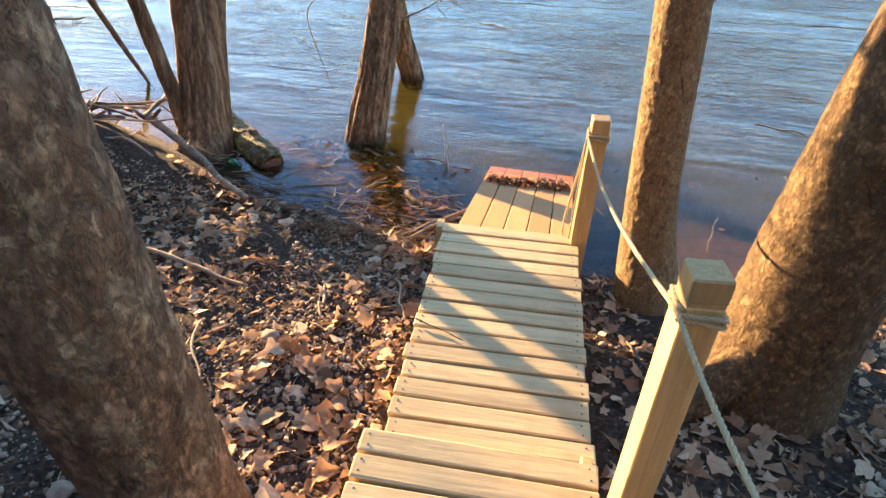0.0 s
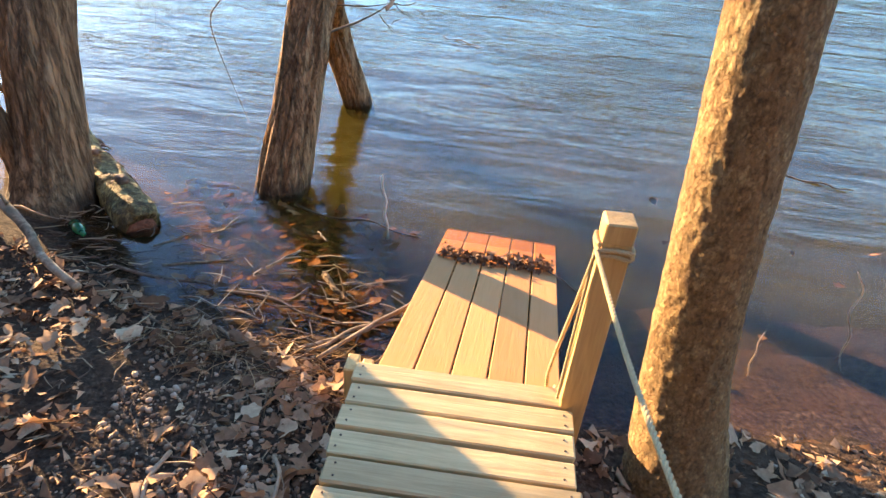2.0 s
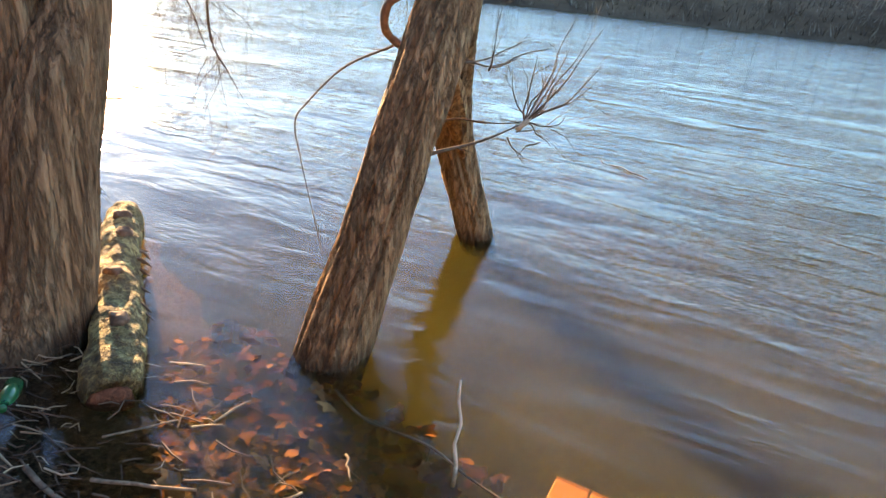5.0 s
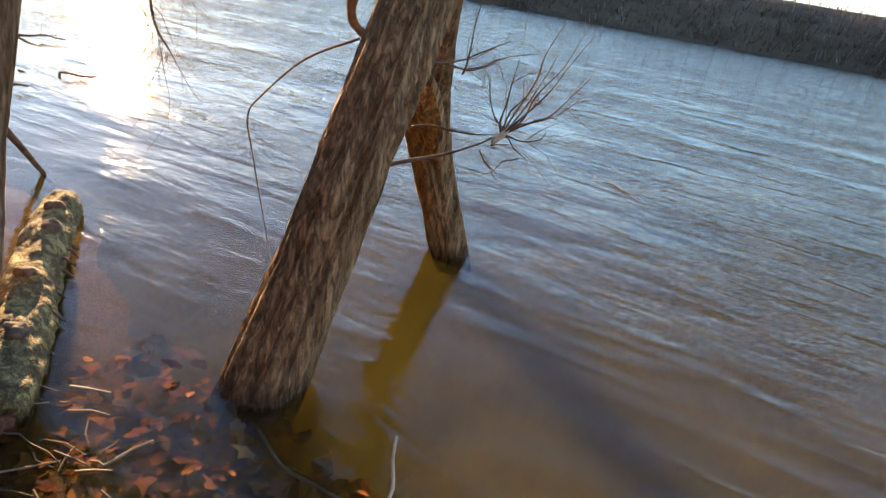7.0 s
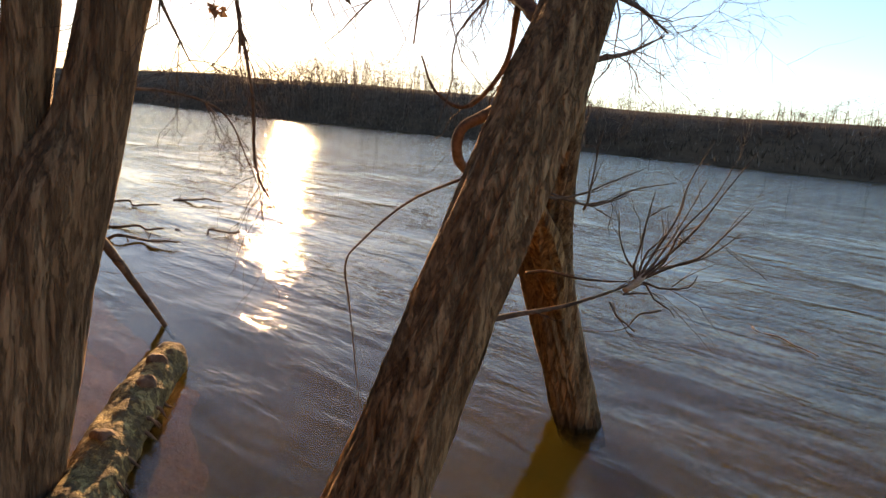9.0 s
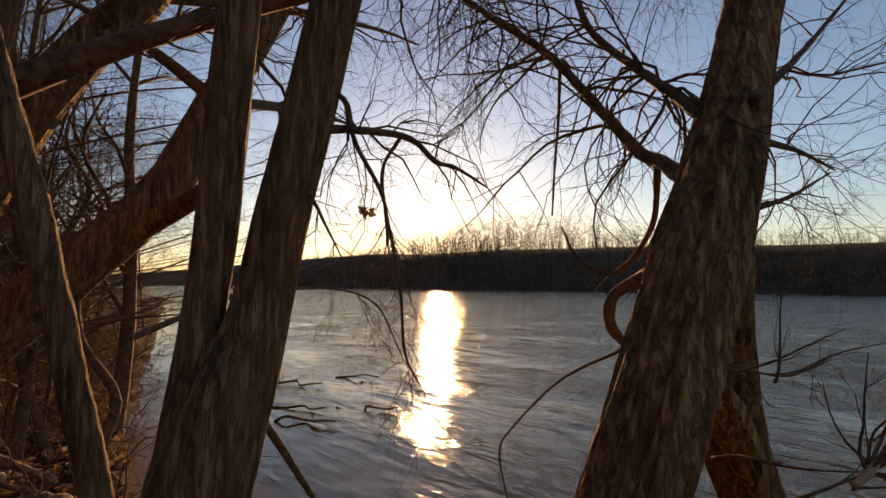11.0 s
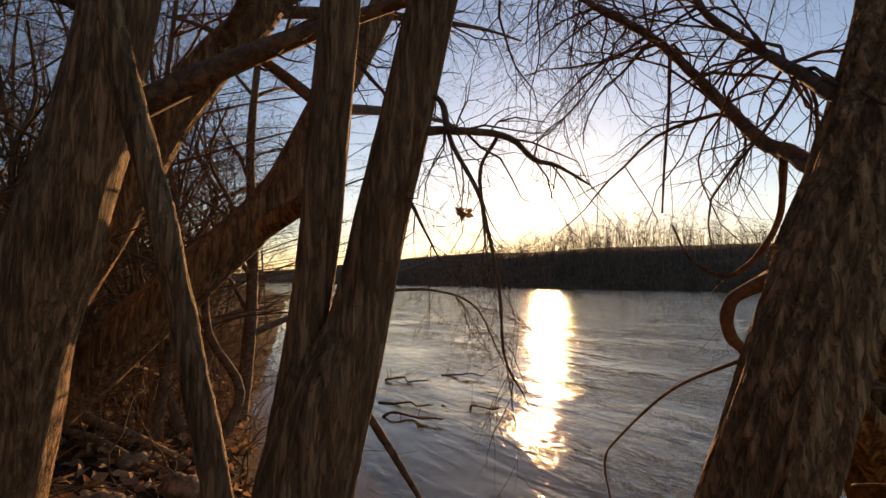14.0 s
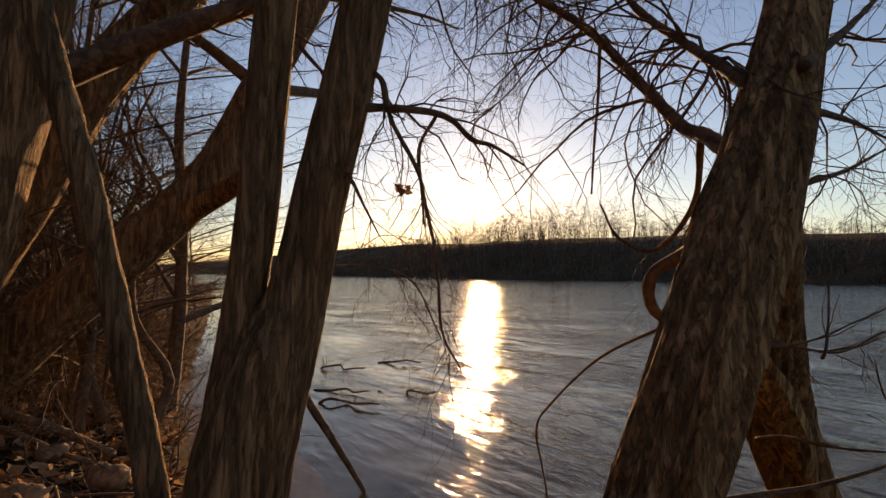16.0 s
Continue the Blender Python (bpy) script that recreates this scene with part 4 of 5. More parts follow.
def thicket_tree(x, y, h, r, label, lean=(0.0, 0.5), sway=0.35, per=5):
    """A crooked slim tree that forks from low down."""
    pts = [(0, 0, 0, r * 1.2)]
    for k in range(1, 7):
        u = k / 6
        pts.append((lean[0] * u + rng.normal(0, sway * 0.4), lean[1] * u + rng.normal(0, sway * 0.4), h * u, r * (1.05 - 0.85 * u)))
    t = tree((x, y, height(x, y) - 0.1), label)
    stem("trunk", pts, M_TWIG, t, 9, 0.15, lumpy(x, 0.12, 6))
    c = spline(pts, 0.2)
    vs, fs = [], []
    for k in range(13):
        p = c[int(rng.uniform(0.12, 0.97) * (len(c) - 1))]
        w, up = rng.normal(0, 0.75, 2), rng.uniform(-0.1, 0.9)
        limb = spline([(*p[:3], p[3] * 0.55), (p[0] + w[0] * 0.6, p[1] + w[1] * 0.6, p[2] + 0.25 + up * 0.2, p[3] * 0.42), (p[0] + w[0] * 1.2 + rng.normal(0, 0.15), p[1] + w[1] * 1.2 + rng.normal(0, 0.15), p[2] + 0.4 + up * 0.5, p[3] * 0.28), (p[0] + 1.9 * w[0], p[1] + 1.9 * w[1], p[2] + 0.5 + up, p[3] * 0.12)], 0.15)
        tube(vs, fs, limb, 6)
        for m in range(per):
            q = int(rng.integers(len(limb) // 4, len(limb)))
            way = rng.normal(0, 1, 3) + (limb[min(q + 1, len(limb) - 1), :3] - limb[q - 1, :3]) * 7
            twigs(vs, fs, limb[q, :3], way, rng.uniform(0.5, 1.2), max(0.0022, limb[q, 3] * 0.4), rng, 2, 0.25, 0.7, 4)
    from_lists("crown", vs, fs, M_TWIG, True, t, "bare branches")
    return t


thicket_tree(-7.7, 2.0, 6.6, 0.085, "upright dark tree behind the leaning trunks", (0.15, 0.15), 0.12)
SLIM = "slim crooked bare tree among the thicket along the bank"
grown = [thicket_tree(-6.3 - 0.7 * k, float(np.interp(-6.3 - 0.7 * k, SHORE_X, SHORE_Y)) - 0.4 - 0.35 * k, rng.uniform(2.6, 6.5), rng.uniform(0.018, 0.055), SLIM, (rng.normal(0, 0.7), rng.normal(0.6, 0.6))) for k in range(7)]
for i in range(90):
    x = -6.3 - 16 * rng.random() ** 1.6
    y = float(np.interp(x, SHORE_X, SHORE_Y)) - rng.uniform(0.1, 4.5)
    copy_thing(grown[i % 7], pose(x, y, height(x, y) - 0.1, 0, 0, rng.uniform(0, 360)) @ Matrix.Scale(rng.uniform(0.7, 1.2), 4))

# dead branch leaning into the water
base = (-4.27, 2.81, -0.1)
dead = tree(base, "dead bare branch leaning down into the water")
stem("trunk", rel([(-4.3, 3.0, -0.32, 0.012), (-4.27, 2.81, 0.0, 0.018), (-4.25, 2.55, 0.42, 0.026), (-4.2, 2.28, 0.82, 0.03), (-4.16, 2.1, 1.08, 0.034), (-4.12, 1.98, 1.25, 0.02)], base), M_TWIG, dead, 14, 0.03, lumpy(1.0, 0.2, 25))

# ---- unseen wooded slope behind the view, added to hold back skylight ----
rng = np.random.default_rng(77)
vs, fs = [], []
for i in range(170):
    x, y = rng.uniform(-34, 30), -5.5 - abs(rng.normal(0, 9))
    z, h, r = height(x, y) - 0.2, rng.uniform(7, 13), rng.uniform(0.08, 0.22)
    lx, ly = rng.normal(0, 0.5, 2)
    pts = spline([(x, y, z, r), (x + lx * 0.4, y + ly * 0.4, z + h * 0.45, r * 0.7), (x + lx, y + ly, z + h, r * 0.2)], 1.2)
    tube(vs, fs, pts, 7, None, False)
    for k in range(14):
        p = pts[int(rng.integers(len(pts) // 4, len(pts)))]
        w = rng.normal(0, 1.0, 2)
        q = np.array([(*p[:3], p[3] * 0.45), (p[0] + w[0], p[1] + w[1], p[2] + 0.9, p[3] * 0.3), (p[0] + 1.9 * w[0], p[1] + 1.9 * w[1], p[2] + 2.0, p[3] * 0.1)])
        tube(vs, fs, q, 4, None, False)
        for j in range(3):
            v = rng.normal(0, 0.7, 3)
            tube(vs, fs, np.array([(*q[1, :3], 0.02), (*(q[1, :3] + v), 0.006)]), 3, None, False)
from_lists("woods", vs, fs, M_FAR, False, None, "unseen bare winter woods behind the bank, added to hold back skylight", "woods", "stuff")

# ---- litter, stones and sticks on the bank ----
rng = np.random.default_rng(31)


def on_deck(x, y, m=0.0):
    return (-0.44 - m < x < 0.5 + m and y < 0.05) or (-0.36 - m < x < 0.44 + m and 0 <= y < 2)


def leaf(vs, fs, c, size, yaw, tilt, curl, rg):
    """A dry lobed leaf, curled along its midrib."""
    b, n = len(vs), 15
    m = pose(*c) @ Euler((tilt, rg.normal(0, 0.3), yaw)).to_matrix().to_4x4()
    lob, wide = rg.uniform(0.08, 0.34), rg.uniform(0.45, 0.85)
    pts = [(0, 0, 0)]
    for k in range(n):
        a = 2 * math.pi * k / n
        r = size * (0.75 + 0.25 * math.cos(a)) * (1 + lob * math.cos(5 * a + 0.4)) * rg.uniform(0.72, 1.18)
        x, y = r * math.cos(a), wide * r * math.sin(a)
        pts.append((x, y, curl * (y * y - 0.3 * x * x) / size + size * rg.normal(0, 0.04)))
    vs += [tuple(m @ Vector(p)) for p in pts]
    fs += [(b, b + 1 + k, b + 1 + (k + 1) % n) for k in range(n)]


def scatter(n, box, keep, rg):
    out = []
    while len(out) < n:
        x, y = rg.uniform(box[0], box[1]), rg.uniform(box[2], box[3])
        if keep(x, y):
            out.append((x, y))
    return out


def shore_gap(x, y):
    return float(np.interp(x, SHORE_X, SHORE_Y)) - y


def patchy(x, y, lo):
    return noise.noise((x * 1.1 + 9, y * 1.1, 4)) > lo


vs, fs = [], []
for x, y in scatter(1800, (-3.6, -0.3, -4.2, 0.75), lambda x, y: shore_gap(x, y) > 0.02 and not on_deck(x, y, -0.03) and (patchy(x, y, 0.0) or (x > -1.0 and y < -1.0) or shore_gap(x, y) < 0.45), rng):
    leaf(vs, fs, (x, y, height(x, y) + rng.uniform(0.008, 0.03)), 0.026 + 0.06 * rng.random() ** 2, rng.uniform(0, 6.3), rng.normal(0, 0.45), rng.uniform(-0.7, 1.2), rng)
for x, y in scatter(1300, (0.4, 3.2, -4.2, 0.5), lambda x, y: shore_gap(x, y) > 0.02 and not on_deck(x, y), rng):
    leaf(vs, fs, (x, y, height(x, y) + rng.uniform(0.008, 0.03)), rng.uniform(0.025, 0.07), rng.uniform(0, 6.3), rng.normal(0, 0.4), rng.uniform(-0.7, 1.2), rng)
for x, y in scatter(3600, (-12, -3.4, -2.0, 2.6), lambda x, y: shore_gap(x, y) > 0.02, rng):
    leaf(vs, fs, (x, y, height(x, y) + rng.uniform(0.008, 0.04)), rng.uniform(0.03, 0.1), rng.uniform(0, 6.3), rng.normal(0, 0.6), rng.uniform(-0.7, 1.4), rng)
for x, y in scatter(7500, (-3.4, 2.4, -3.6, 0.75), lambda x, y: shore_gap(x, y) > 0.0 and not on_deck(x, y, -0.03) and (patchy(x, y, -0.25) or shore_gap(x, y) < 0.4), rng):
    b, c, q = len(vs), (x, y, height(x, y) + rng.uniform(0.004, 0.02)), rng.uniform(0.008, 0.026)
    vs += [tuple(np.array(c) + rng.normal(0, 1, 3) * (q, q, q * 0.45)) for k in range(4)]
    fs += [(b, b + 1, b + 2), (b, b + 2, b + 3)]
from_lists("leaf_litter", vs, fs, M_LEAF, True, None, "dry brown curled oak leaves lying thick on the bank", "leaf litter", "stuff")

ico = bmesh.new()
bmesh.ops.create_icosphere(ico, subdivisions=1, radius=1.0)
ico_v, ico_f = np.array([v.co[:] for v in ico.verts]), [tuple(v.index for v in f.verts) for f in ico.faces]
ico.free()


def pebble(vs, fs, c, r, rg):
    b = len(vs)
    q = ico_v * (1 + rg.normal(0, 0.16, (len(ico_v), 1))) * r * np.array((1, rg.uniform(0.6, 1), rg.uniform(0.45, 0.8)))
    a = rg.uniform(0, 6.3)
    q = q @ np.array(((math.cos(a), -math.sin(a), 0), (math.sin(a), math.cos(a), 0), (0, 0, 1)))
    vs += [tuple(p) for p in q + np.array(c)]
    fs += [tuple(b + k for k in f) for f in ico_f]


vs, fs = [], []
for x, y in scatter(14000, (-3.3, -0.36, -3.2, 0.5), lambda x, y: shore_gap(x, y) > 0.12 and not on_deck(x, y, -0.05) and noise.noise((x * 0.9, y * 0.9, 8)) > -0.25, rng):
    r = 0.005 + 0.014 * rng.random() ** 3
    pebble(vs, fs, (x, y, height(x, y) + r * 0.3), r, rng)
for x, y in scatter(1500, (0.45, 2.2, -3.2, 0.3), lambda x, y: shore_gap(x, y) > 0.1, rng):
    r = 0.006 + 0.018 * rng.random() ** 3
    pebble(vs, fs, (x, y, height(x, y) + r * 0.25), r, rng)
from_lists("gravel", vs, fs, M_STONE, True, None, "loose brown and grey pebbles on dark soil", "gravel", "stuff")


def rock(x, y, r, label):
    bm = bmesh.new()
    bmesh.ops.create_icosphere(bm, subdivisions=3, radius=r)
    for v in bm.verts:
        n = noise.noise(v.co * 1.6 / r + Vector((x * 7, y * 7, 0)))
        v.co *= 1 + 0.28 * n
        v.co.z *= 0.62
        v.co.z = max(v.co.z, -0.3 * r)
    me = bpy.data.meshes.new("rock")
    bm.to_mesh(me)
    bm.free()
    me.materials.append(M_STONE)
    me.polygons.foreach_set("use_smooth", [True] * len(me.polygons))
    ob = new("rock", me)
    ob.matrix_basis = pose(x, y, height(x, y) + 0.2 * r, 0, 0, x * 500)
    tagged(ob, label, "rock", "stones on the bank")


for x, y, r in ((-1.04, -1.05, 0.045), (-0.98, -1.3, 0.04), (-1.18, -1.55, 0.045), (-1.55, -0.85, 0.03), (-1.9, -1.2, 0.035), (-0.8, -0.75, 0.028), (-2.3, -0.9, 0.04), (-1.35, -2.0, 0.04)):
    rock(x, y, r, "pale rounded stone among pebbles on the bank")


def stick(a, b, r, label, material=None, sag=0.02, bits=0, seed=0):
    rg = np.random.default_rng(seed)
    a, b = np.array(a, float), np.array(b, float)
    pts = []
    for t in np.linspace(0, 1, 6):
        w = rg.normal(0, 1, 3) * sag * (0 < t < 1)
        pts.append((*((b - a) * t + w * (1, 1, 0.4)), r * (1 - 0.45 * t)))
    ob = empty("stick", pose(*a), label, "stick", "sticks washed ashore")
    stem("shaft", pts, material or M_DRIFT, ob, 9, 0.03, lumpy(seed, 0.2, 30))
    c = spline(pts, 0.04)
    for k in range(bits):
        vs, fs = [], []
        p = c[int(rg.integers(2, len(c)))]
        twigs(vs, fs, p[:3], rg.normal(0, 1, 3) + (b - a), rg.uniform(0.1, 0.28), max(0.002, p[3] * 0.5), rg, 0, 0.2, 0.6, 2)
        from_lists("side_twig", vs, fs, material or M_DRIFT, True, ob)
    return ob


stick((-2.09, -0.5, height(-2.09, -0.5) + 0.03), (-1.35, -0.66, height(-1.35, -0.66) + 0.03), 0.017, "pale bare stick lying on the gravel", None, 0.02, 0, 1)
stick((-3.05, 1.07, 0.38), (-1.93, 0.46, 0.1), 0.035, "long split driftwood limb propped on the brush heap", None, 0.03, 2, 2)
stick((-1.98, 0.78, 0.01), (-1.22, 0.74, 0.0), 0.011, "dark wet stick floating at the brim", M_TWIG, 0.03, 2, 3)
stick((-1.32, 1.74, -0.01), (-0.42, 1.51, 0.01), 0.008, "dark twig floating beside the two-legged tree", M_TWIG, 0.03, 2, 4)
stick((-0.63, 1.53, -0.05), (-0.72, 1.72, 0.3), 0.009, "pale reed stub sticking out of the water", M_PALE, 0.008, 0, 5)
stick((-1.3, 0.72, 0.0), (-0.62, 0.6, 0.01), 0.009, "dark wet stick floating at the brim", M_TWIG, 0.02, 2, 6)
stick((-0.68, 0.33, 0.02), (-0.3, 0.86, 0.05), 0.012, "tan cane lying against the dock ramp", M_DRIFT, 0.008, 0, 7)
stick((-0.75, 0.36, 0.02), (-0.32, 0.8, 0.03), 0.01, "tan cane lying against the dock ramp", M_DRIFT, 0.01, 0, 8)
stick((-0.8, 0.37, 0.01), (-0.34, 0.7, 0.02), 0.011, "tan cane lying against the dock ramp", M_DRIFT, 0.01, 0, 9)
stick((-1.75, 0.86, 0.0), (-1.4, 1.0, 0.01), 0.008, "straight pale stick floating among leaves", M_DRIFT, 0.004, 0, 10)
stick((-1.2, 0.98, 0.0), (-1.07, 1.17, 0.02), 0.008, "short pale stick floating among leaves", M_DRIFT, 0.004, 0, 11)
stick((-0.75, 0.93, 0.0), (-0.4, 1.02, 0.03), 0.006, "grey forked twig floating beside the dock", M_DRIFT, 0.015, 4, 12)
stick((-1.5, 0.6, 0.02), (-1.05, 0.52, 0.03), 0.007, "bent pale twig on the wet brim", M_DRIFT, 0.02, 1, 13)
stick((0.33, 1.42, 0.02), (0.66, 1.0, 0.0), 0.005, "thin twig leaning off the dock edge into the water", M_TWIG, 0.012, 1, 14)
stick((-0.38, -0.92, 0.41), (-0.12, -1.02, 0.405), 0.004, "thin twig lying on the planks", M_TWIG, 0.006, 0, 15)
stick((-0.62, -0.3, height(-0.62, -0.3) + 0.03), (-0.45, -0.75, height(-0.45, -0.75) + 0.05), 0.008, "yellow straw stalk beside the boardwalk", M_DRIFT, 0.015, 1, 16)
stick((-0.98, -0.35, height(-0.98, -0.35) + 0.02), (-0.88, -0.8, height(-0.88, -0.8) + 0.02), 0.009, "forked pale twig lying on the gravel", M_DRIFT, 0.02, 2, 17)
stick((-1.4, -1.0, height(-1.4, -1.0) + 0.02), (-1.2, -1.6, height(-1.2, -1.6) + 0.02), 0.007, "bent pale twig lying on the gravel", M_DRIFT, 0.03, 2, 18)
stick((0.62, -0.35, height(0.62, -0.35) + 0.02), (0.78, -0.95, height(0.78, -0.95) + 0.03), 0.008, "bare twig lying beside the boardwalk", M_TWIG, 0.02, 1, 19)
stick((2.3, 3.35, 0.0), (2.85, 3.15, 0.02), 0.008, "dark stick floating off the dock", M_TWIG, 0.02, 0, 20)
stick((1.35, 0.75, -0.1), (1.38, 0.8, 0.2), 0.004, "thin reed stub standing in the shallows", M_DRIFT, 0.01, 0, 21)
stick((1.9, 0.9, -0.1), (1.8, 1.05, 0.45), 0.004, "thin reed stub standing in the shallows", M_DRIFT, 0.02, 0, 22)
stick((-1.1, 7.0, 0.0), (-0.5, 6.5, 0.02), 0.009, "dark stick floating on the open water", M_TWIG, 0.02, 0, 23)
stick((-7.0, 0.25, height(-7, 0.25) + 0.12), (-5.6, 1.3, height(-5.6, 1.3) + 0.1), 0.05, "fallen grey limb on the leafy bank", M_DRIFT, 0.03, 3, 24)
for k, (x, y) in enumerate(((-6.8, 3.85), (-9.3, 5.95), (-7.05, 4.8), (-9.3, 4.88), (-7.6, 4.1))):
    stick((x - 0.4, y - 0.22, 0.0), (x + 0.3, y + 0.25, 0.06), 0.02, "dark forked branch breaking the water surface", M_TWIG, 0.06, 8, 30 + k)



def chunk(x, y, r, turn):
    """A short broken piece of pale wood with a splintered end."""
    z = height(x, y)
    ob = empty("wood_chunk", pose(x, y, z + r * 0.6, 0, 0, turn), "short broken chunk of pale wood among leaves", "wood chunk", "broken wood on the bank")
    stem("body", [(-r * 1.6, 0, 0, r * 0.8), (-r * 0.6, 0, 0.01, r), (r * 0.6, 0.01, 0.02, r * 0.95), (r * 1.5, 0, r * 0.35, r * 0.55)], M_DRIFT, ob, 22, 0.02, lumpy(x, 0.35, 16))
    stem("splinter", [(r * 0.9, 0, 0.02, r * 0.3), (r * 1.7, 0.01, r * 0.6, r * 0.2), (r * 2.1, 0.02, r * 0.9, r * 0.05)], M_PALE, ob, 9, 0.02, lumpy(y, 0.3, 30), "pale splintered end")


chunk(-4.6, 0.74, 0.085, 60)
chunk(-5.05, 1.22, 0.1, 30)
chunk(-5.6, 0.9, 0.07, 110)
stick((-6.3, 0.4, height(-6.3, 0.4) + 0.06), (-5.2, 1.36, height(-5.2, 1.36) + 0.06), 0.03, "long pale fallen branch lying on the leafy bank", M_DRIFT, 0.03, 3, 25)
stick((-4.9, 0.35, height(-4.9, 0.35) + 0.05), (-4.4, 0.95, height(-4.4, 0.95) + 0.05), 0.014, "crooked tan stick lying among leaves", M_DRIFT, 0.04, 3, 26)
stick((-6.6, 1.5, height(-6.6, 1.5) + 0.05), (-5.7, 1.75, height(-5.7, 1.75) + 0.04), 0.02, "grey branch lying near the waterline", M_DRIFT, 0.04, 4, 27)

# heap of driftwood at the foot of the twin tree
heap = empty("brush_heap", pose(-3.35, 0.88, height(-3.35, 0.88)), "tangled heap of grey driftwood branches and leaves", "brush heap")
for k in range(26):
    c = np.array((rng.normal(0, 0.3), rng.normal(0, 0.2), rng.uniform(0.0, 0.12)))
    a = rng.normal(0.6, 0.9)
    w = np.array((math.cos(a), -math.sin(a), rng.normal(0, 0.12))) * rng.uniform(0.2, 0.45)
    r = 0.006 + 0.02 * rng.random() ** 2
    pts = [(*(c + w * t + rng.normal(0, 0.025, 3)), r * (1 - 0.3 * abs(t))) for t in (-1, -0.4, 0.2, 1)]
    stem("branch", pts, M_TWIG if k % 3 else M_DRIFT, heap, 8, 0.05, lumpy(k, 0.2, 20))

# log lying in the water
base = (-2.0, 1.2, -0.02)
log = empty("log", pose(*base), "mossy pale log lying half in the water", "log")
LOG = [(-2.08, 1.2, -0.01, 0.1), (-2.13, 1.24, 0.0, 0.122), (-2.45, 1.53, 0.02, 0.118), (-2.87, 1.86, 0.04, 0.116), (-3.2, 2.14, 0.05, 0.118), (-3.46, 2.38, 0.055, 0.112), (-3.58, 2.49, 0.055, 0.105), (-3.63, 2.53, 0.055, 0.07)]


def gnarled(seed):
    """Ridges, dents and a few swollen collars along a rotten log."""
    low = lumpy(seed, 0.09, 22)

    def f(q, a, r):
        ridge = noise.noise((math.cos(a) * 1.6 + seed, math.sin(a) * 1.6, q * 4.5))
        collar = max(0.0, math.sin(q * 8.2 + 0.8)) ** 6
        return low(q, a, r) + 0.16 * ridge + 0.13 * collar * (0.6 + noise.noise((math.cos(a) * 2, math.sin(a) * 2, q * 2 + seed)))
    return f


log_trunk = stem("trunk", rel(LOG, base), M_LOG, log, 64, 0.016, gnarled(12.0))
stem("broken_end", rel([(-2.05, 1.17, -0.03, 0.05), (-2.07, 1.19, -0.025, 0.085), (-2.12, 1.235, -0.02, 0.09)], base), M_ROT, log, 28, 0.02, lumpy(3.0, 0.3, 14), "wet red-brown broken end")
for k, (u, tilt) in enumerate(((0.2, 0.06), (0.42, -0.05), (0.7, 0.03), (0.83, -0.03))):
    x, y = -2.1 - 1.48 * u, 1.22 + 1.28 * u
    z = 0.05 * u + 0.14
    stem("knot", rel([(x, y, z - 0.08, 0.05), (x + tilt * 0.4, y + 0.01, z - 0.03, 0.045), (x + tilt, y - 0.01, z, 0.034), (x + tilt * 1.2, y - 0.015, z + 0.02, 0.012)], base), M_TWIG, log_trunk, 18, 0.012, lumpy(k, 0.6, 34), "dark knot of a broken branch")
for k in range(16):
    u = rng.uniform(0.03, 0.95)
    x, y = -2.1 - 1.48 * u + 0.105, 1.22 + 1.28 * u + 0.05 + rng.normal(0, 0.01)
    z = 0.05 * u + rng.uniform(-0.02, 0.04)
    stem("bark_tatter", rel([(x - 0.04, y - 0.02, z + 0.02, 0.012), (x, y, z + rng.uniform(-0.01, 0.03), 0.009), (x + rng.uniform(0.01, 0.05), y + 0.02, z - rng.uniform(0.0, 0.04), 0.003)], base), M_TWIG, log_trunk, 7, 0.02, lumpy(k, 0.4, 40), "loose tatter of dark bark")

# wrack along the brim, sunken leaves and the heap washed onto the dock
vs, fs = [], []
for x, y in scatter(360, (-2.6, -0.36, 0.0, 1.5), lambda x, y: -0.75 < shore_gap(x, y) < 0.25 and not on_deck(x, y, -0.02) and (shore_gap(x, y) > -0.2 or rng.random() < 0.3), rng):
    z, a, l = max(height(x, y), 0.0) + rng.uniform(0.0, 0.03), rng.normal(0.2, 0.8), rng.uniform(0.04, 0.2)
    d = np.array((math.cos(a), math.sin(a) * 0.7, rng.normal(0, 0.06))) * l
    r = rng.uniform(0.0015, 0.0045)
    tube(vs, fs, np.array([(x, y, z, r), (*(np.array((x, y, z)) + d * 0.5 + rng.normal(0, 0.008, 3)), r), (*(np.array((x, y, z)) + d), r * 0.6)]), 4, None, False)
for x, y in scatter(900, (-3.4, -0.4, -3.0, 0.5), lambda x, y: shore_gap(x, y) > 0.1 and not on_deck(x, y), rng):
    z, a, l = height(x, y) + 0.01, rng.uniform(0, 6.3), rng.uniform(0.03, 0.16)
    d = np.array((math.cos(a), math.sin(a), rng.normal(0, 0.1))) * l
    r = rng.uniform(0.001, 0.0035)
    tube(vs, fs, np.array([(x, y, z, r), (*(np.array((x, y, z)) + d * 0.5 + rng.normal(0, 0.01, 3)), r), (*(np.array((x, y, z)) + d), r * 0.6)]), 4, None, False)
from_lists("wrack", vs, fs, M_STICKS, True, None, "broken straw and small twigs washed along the brim", "debris", "stuff")
vs, fs = [], []
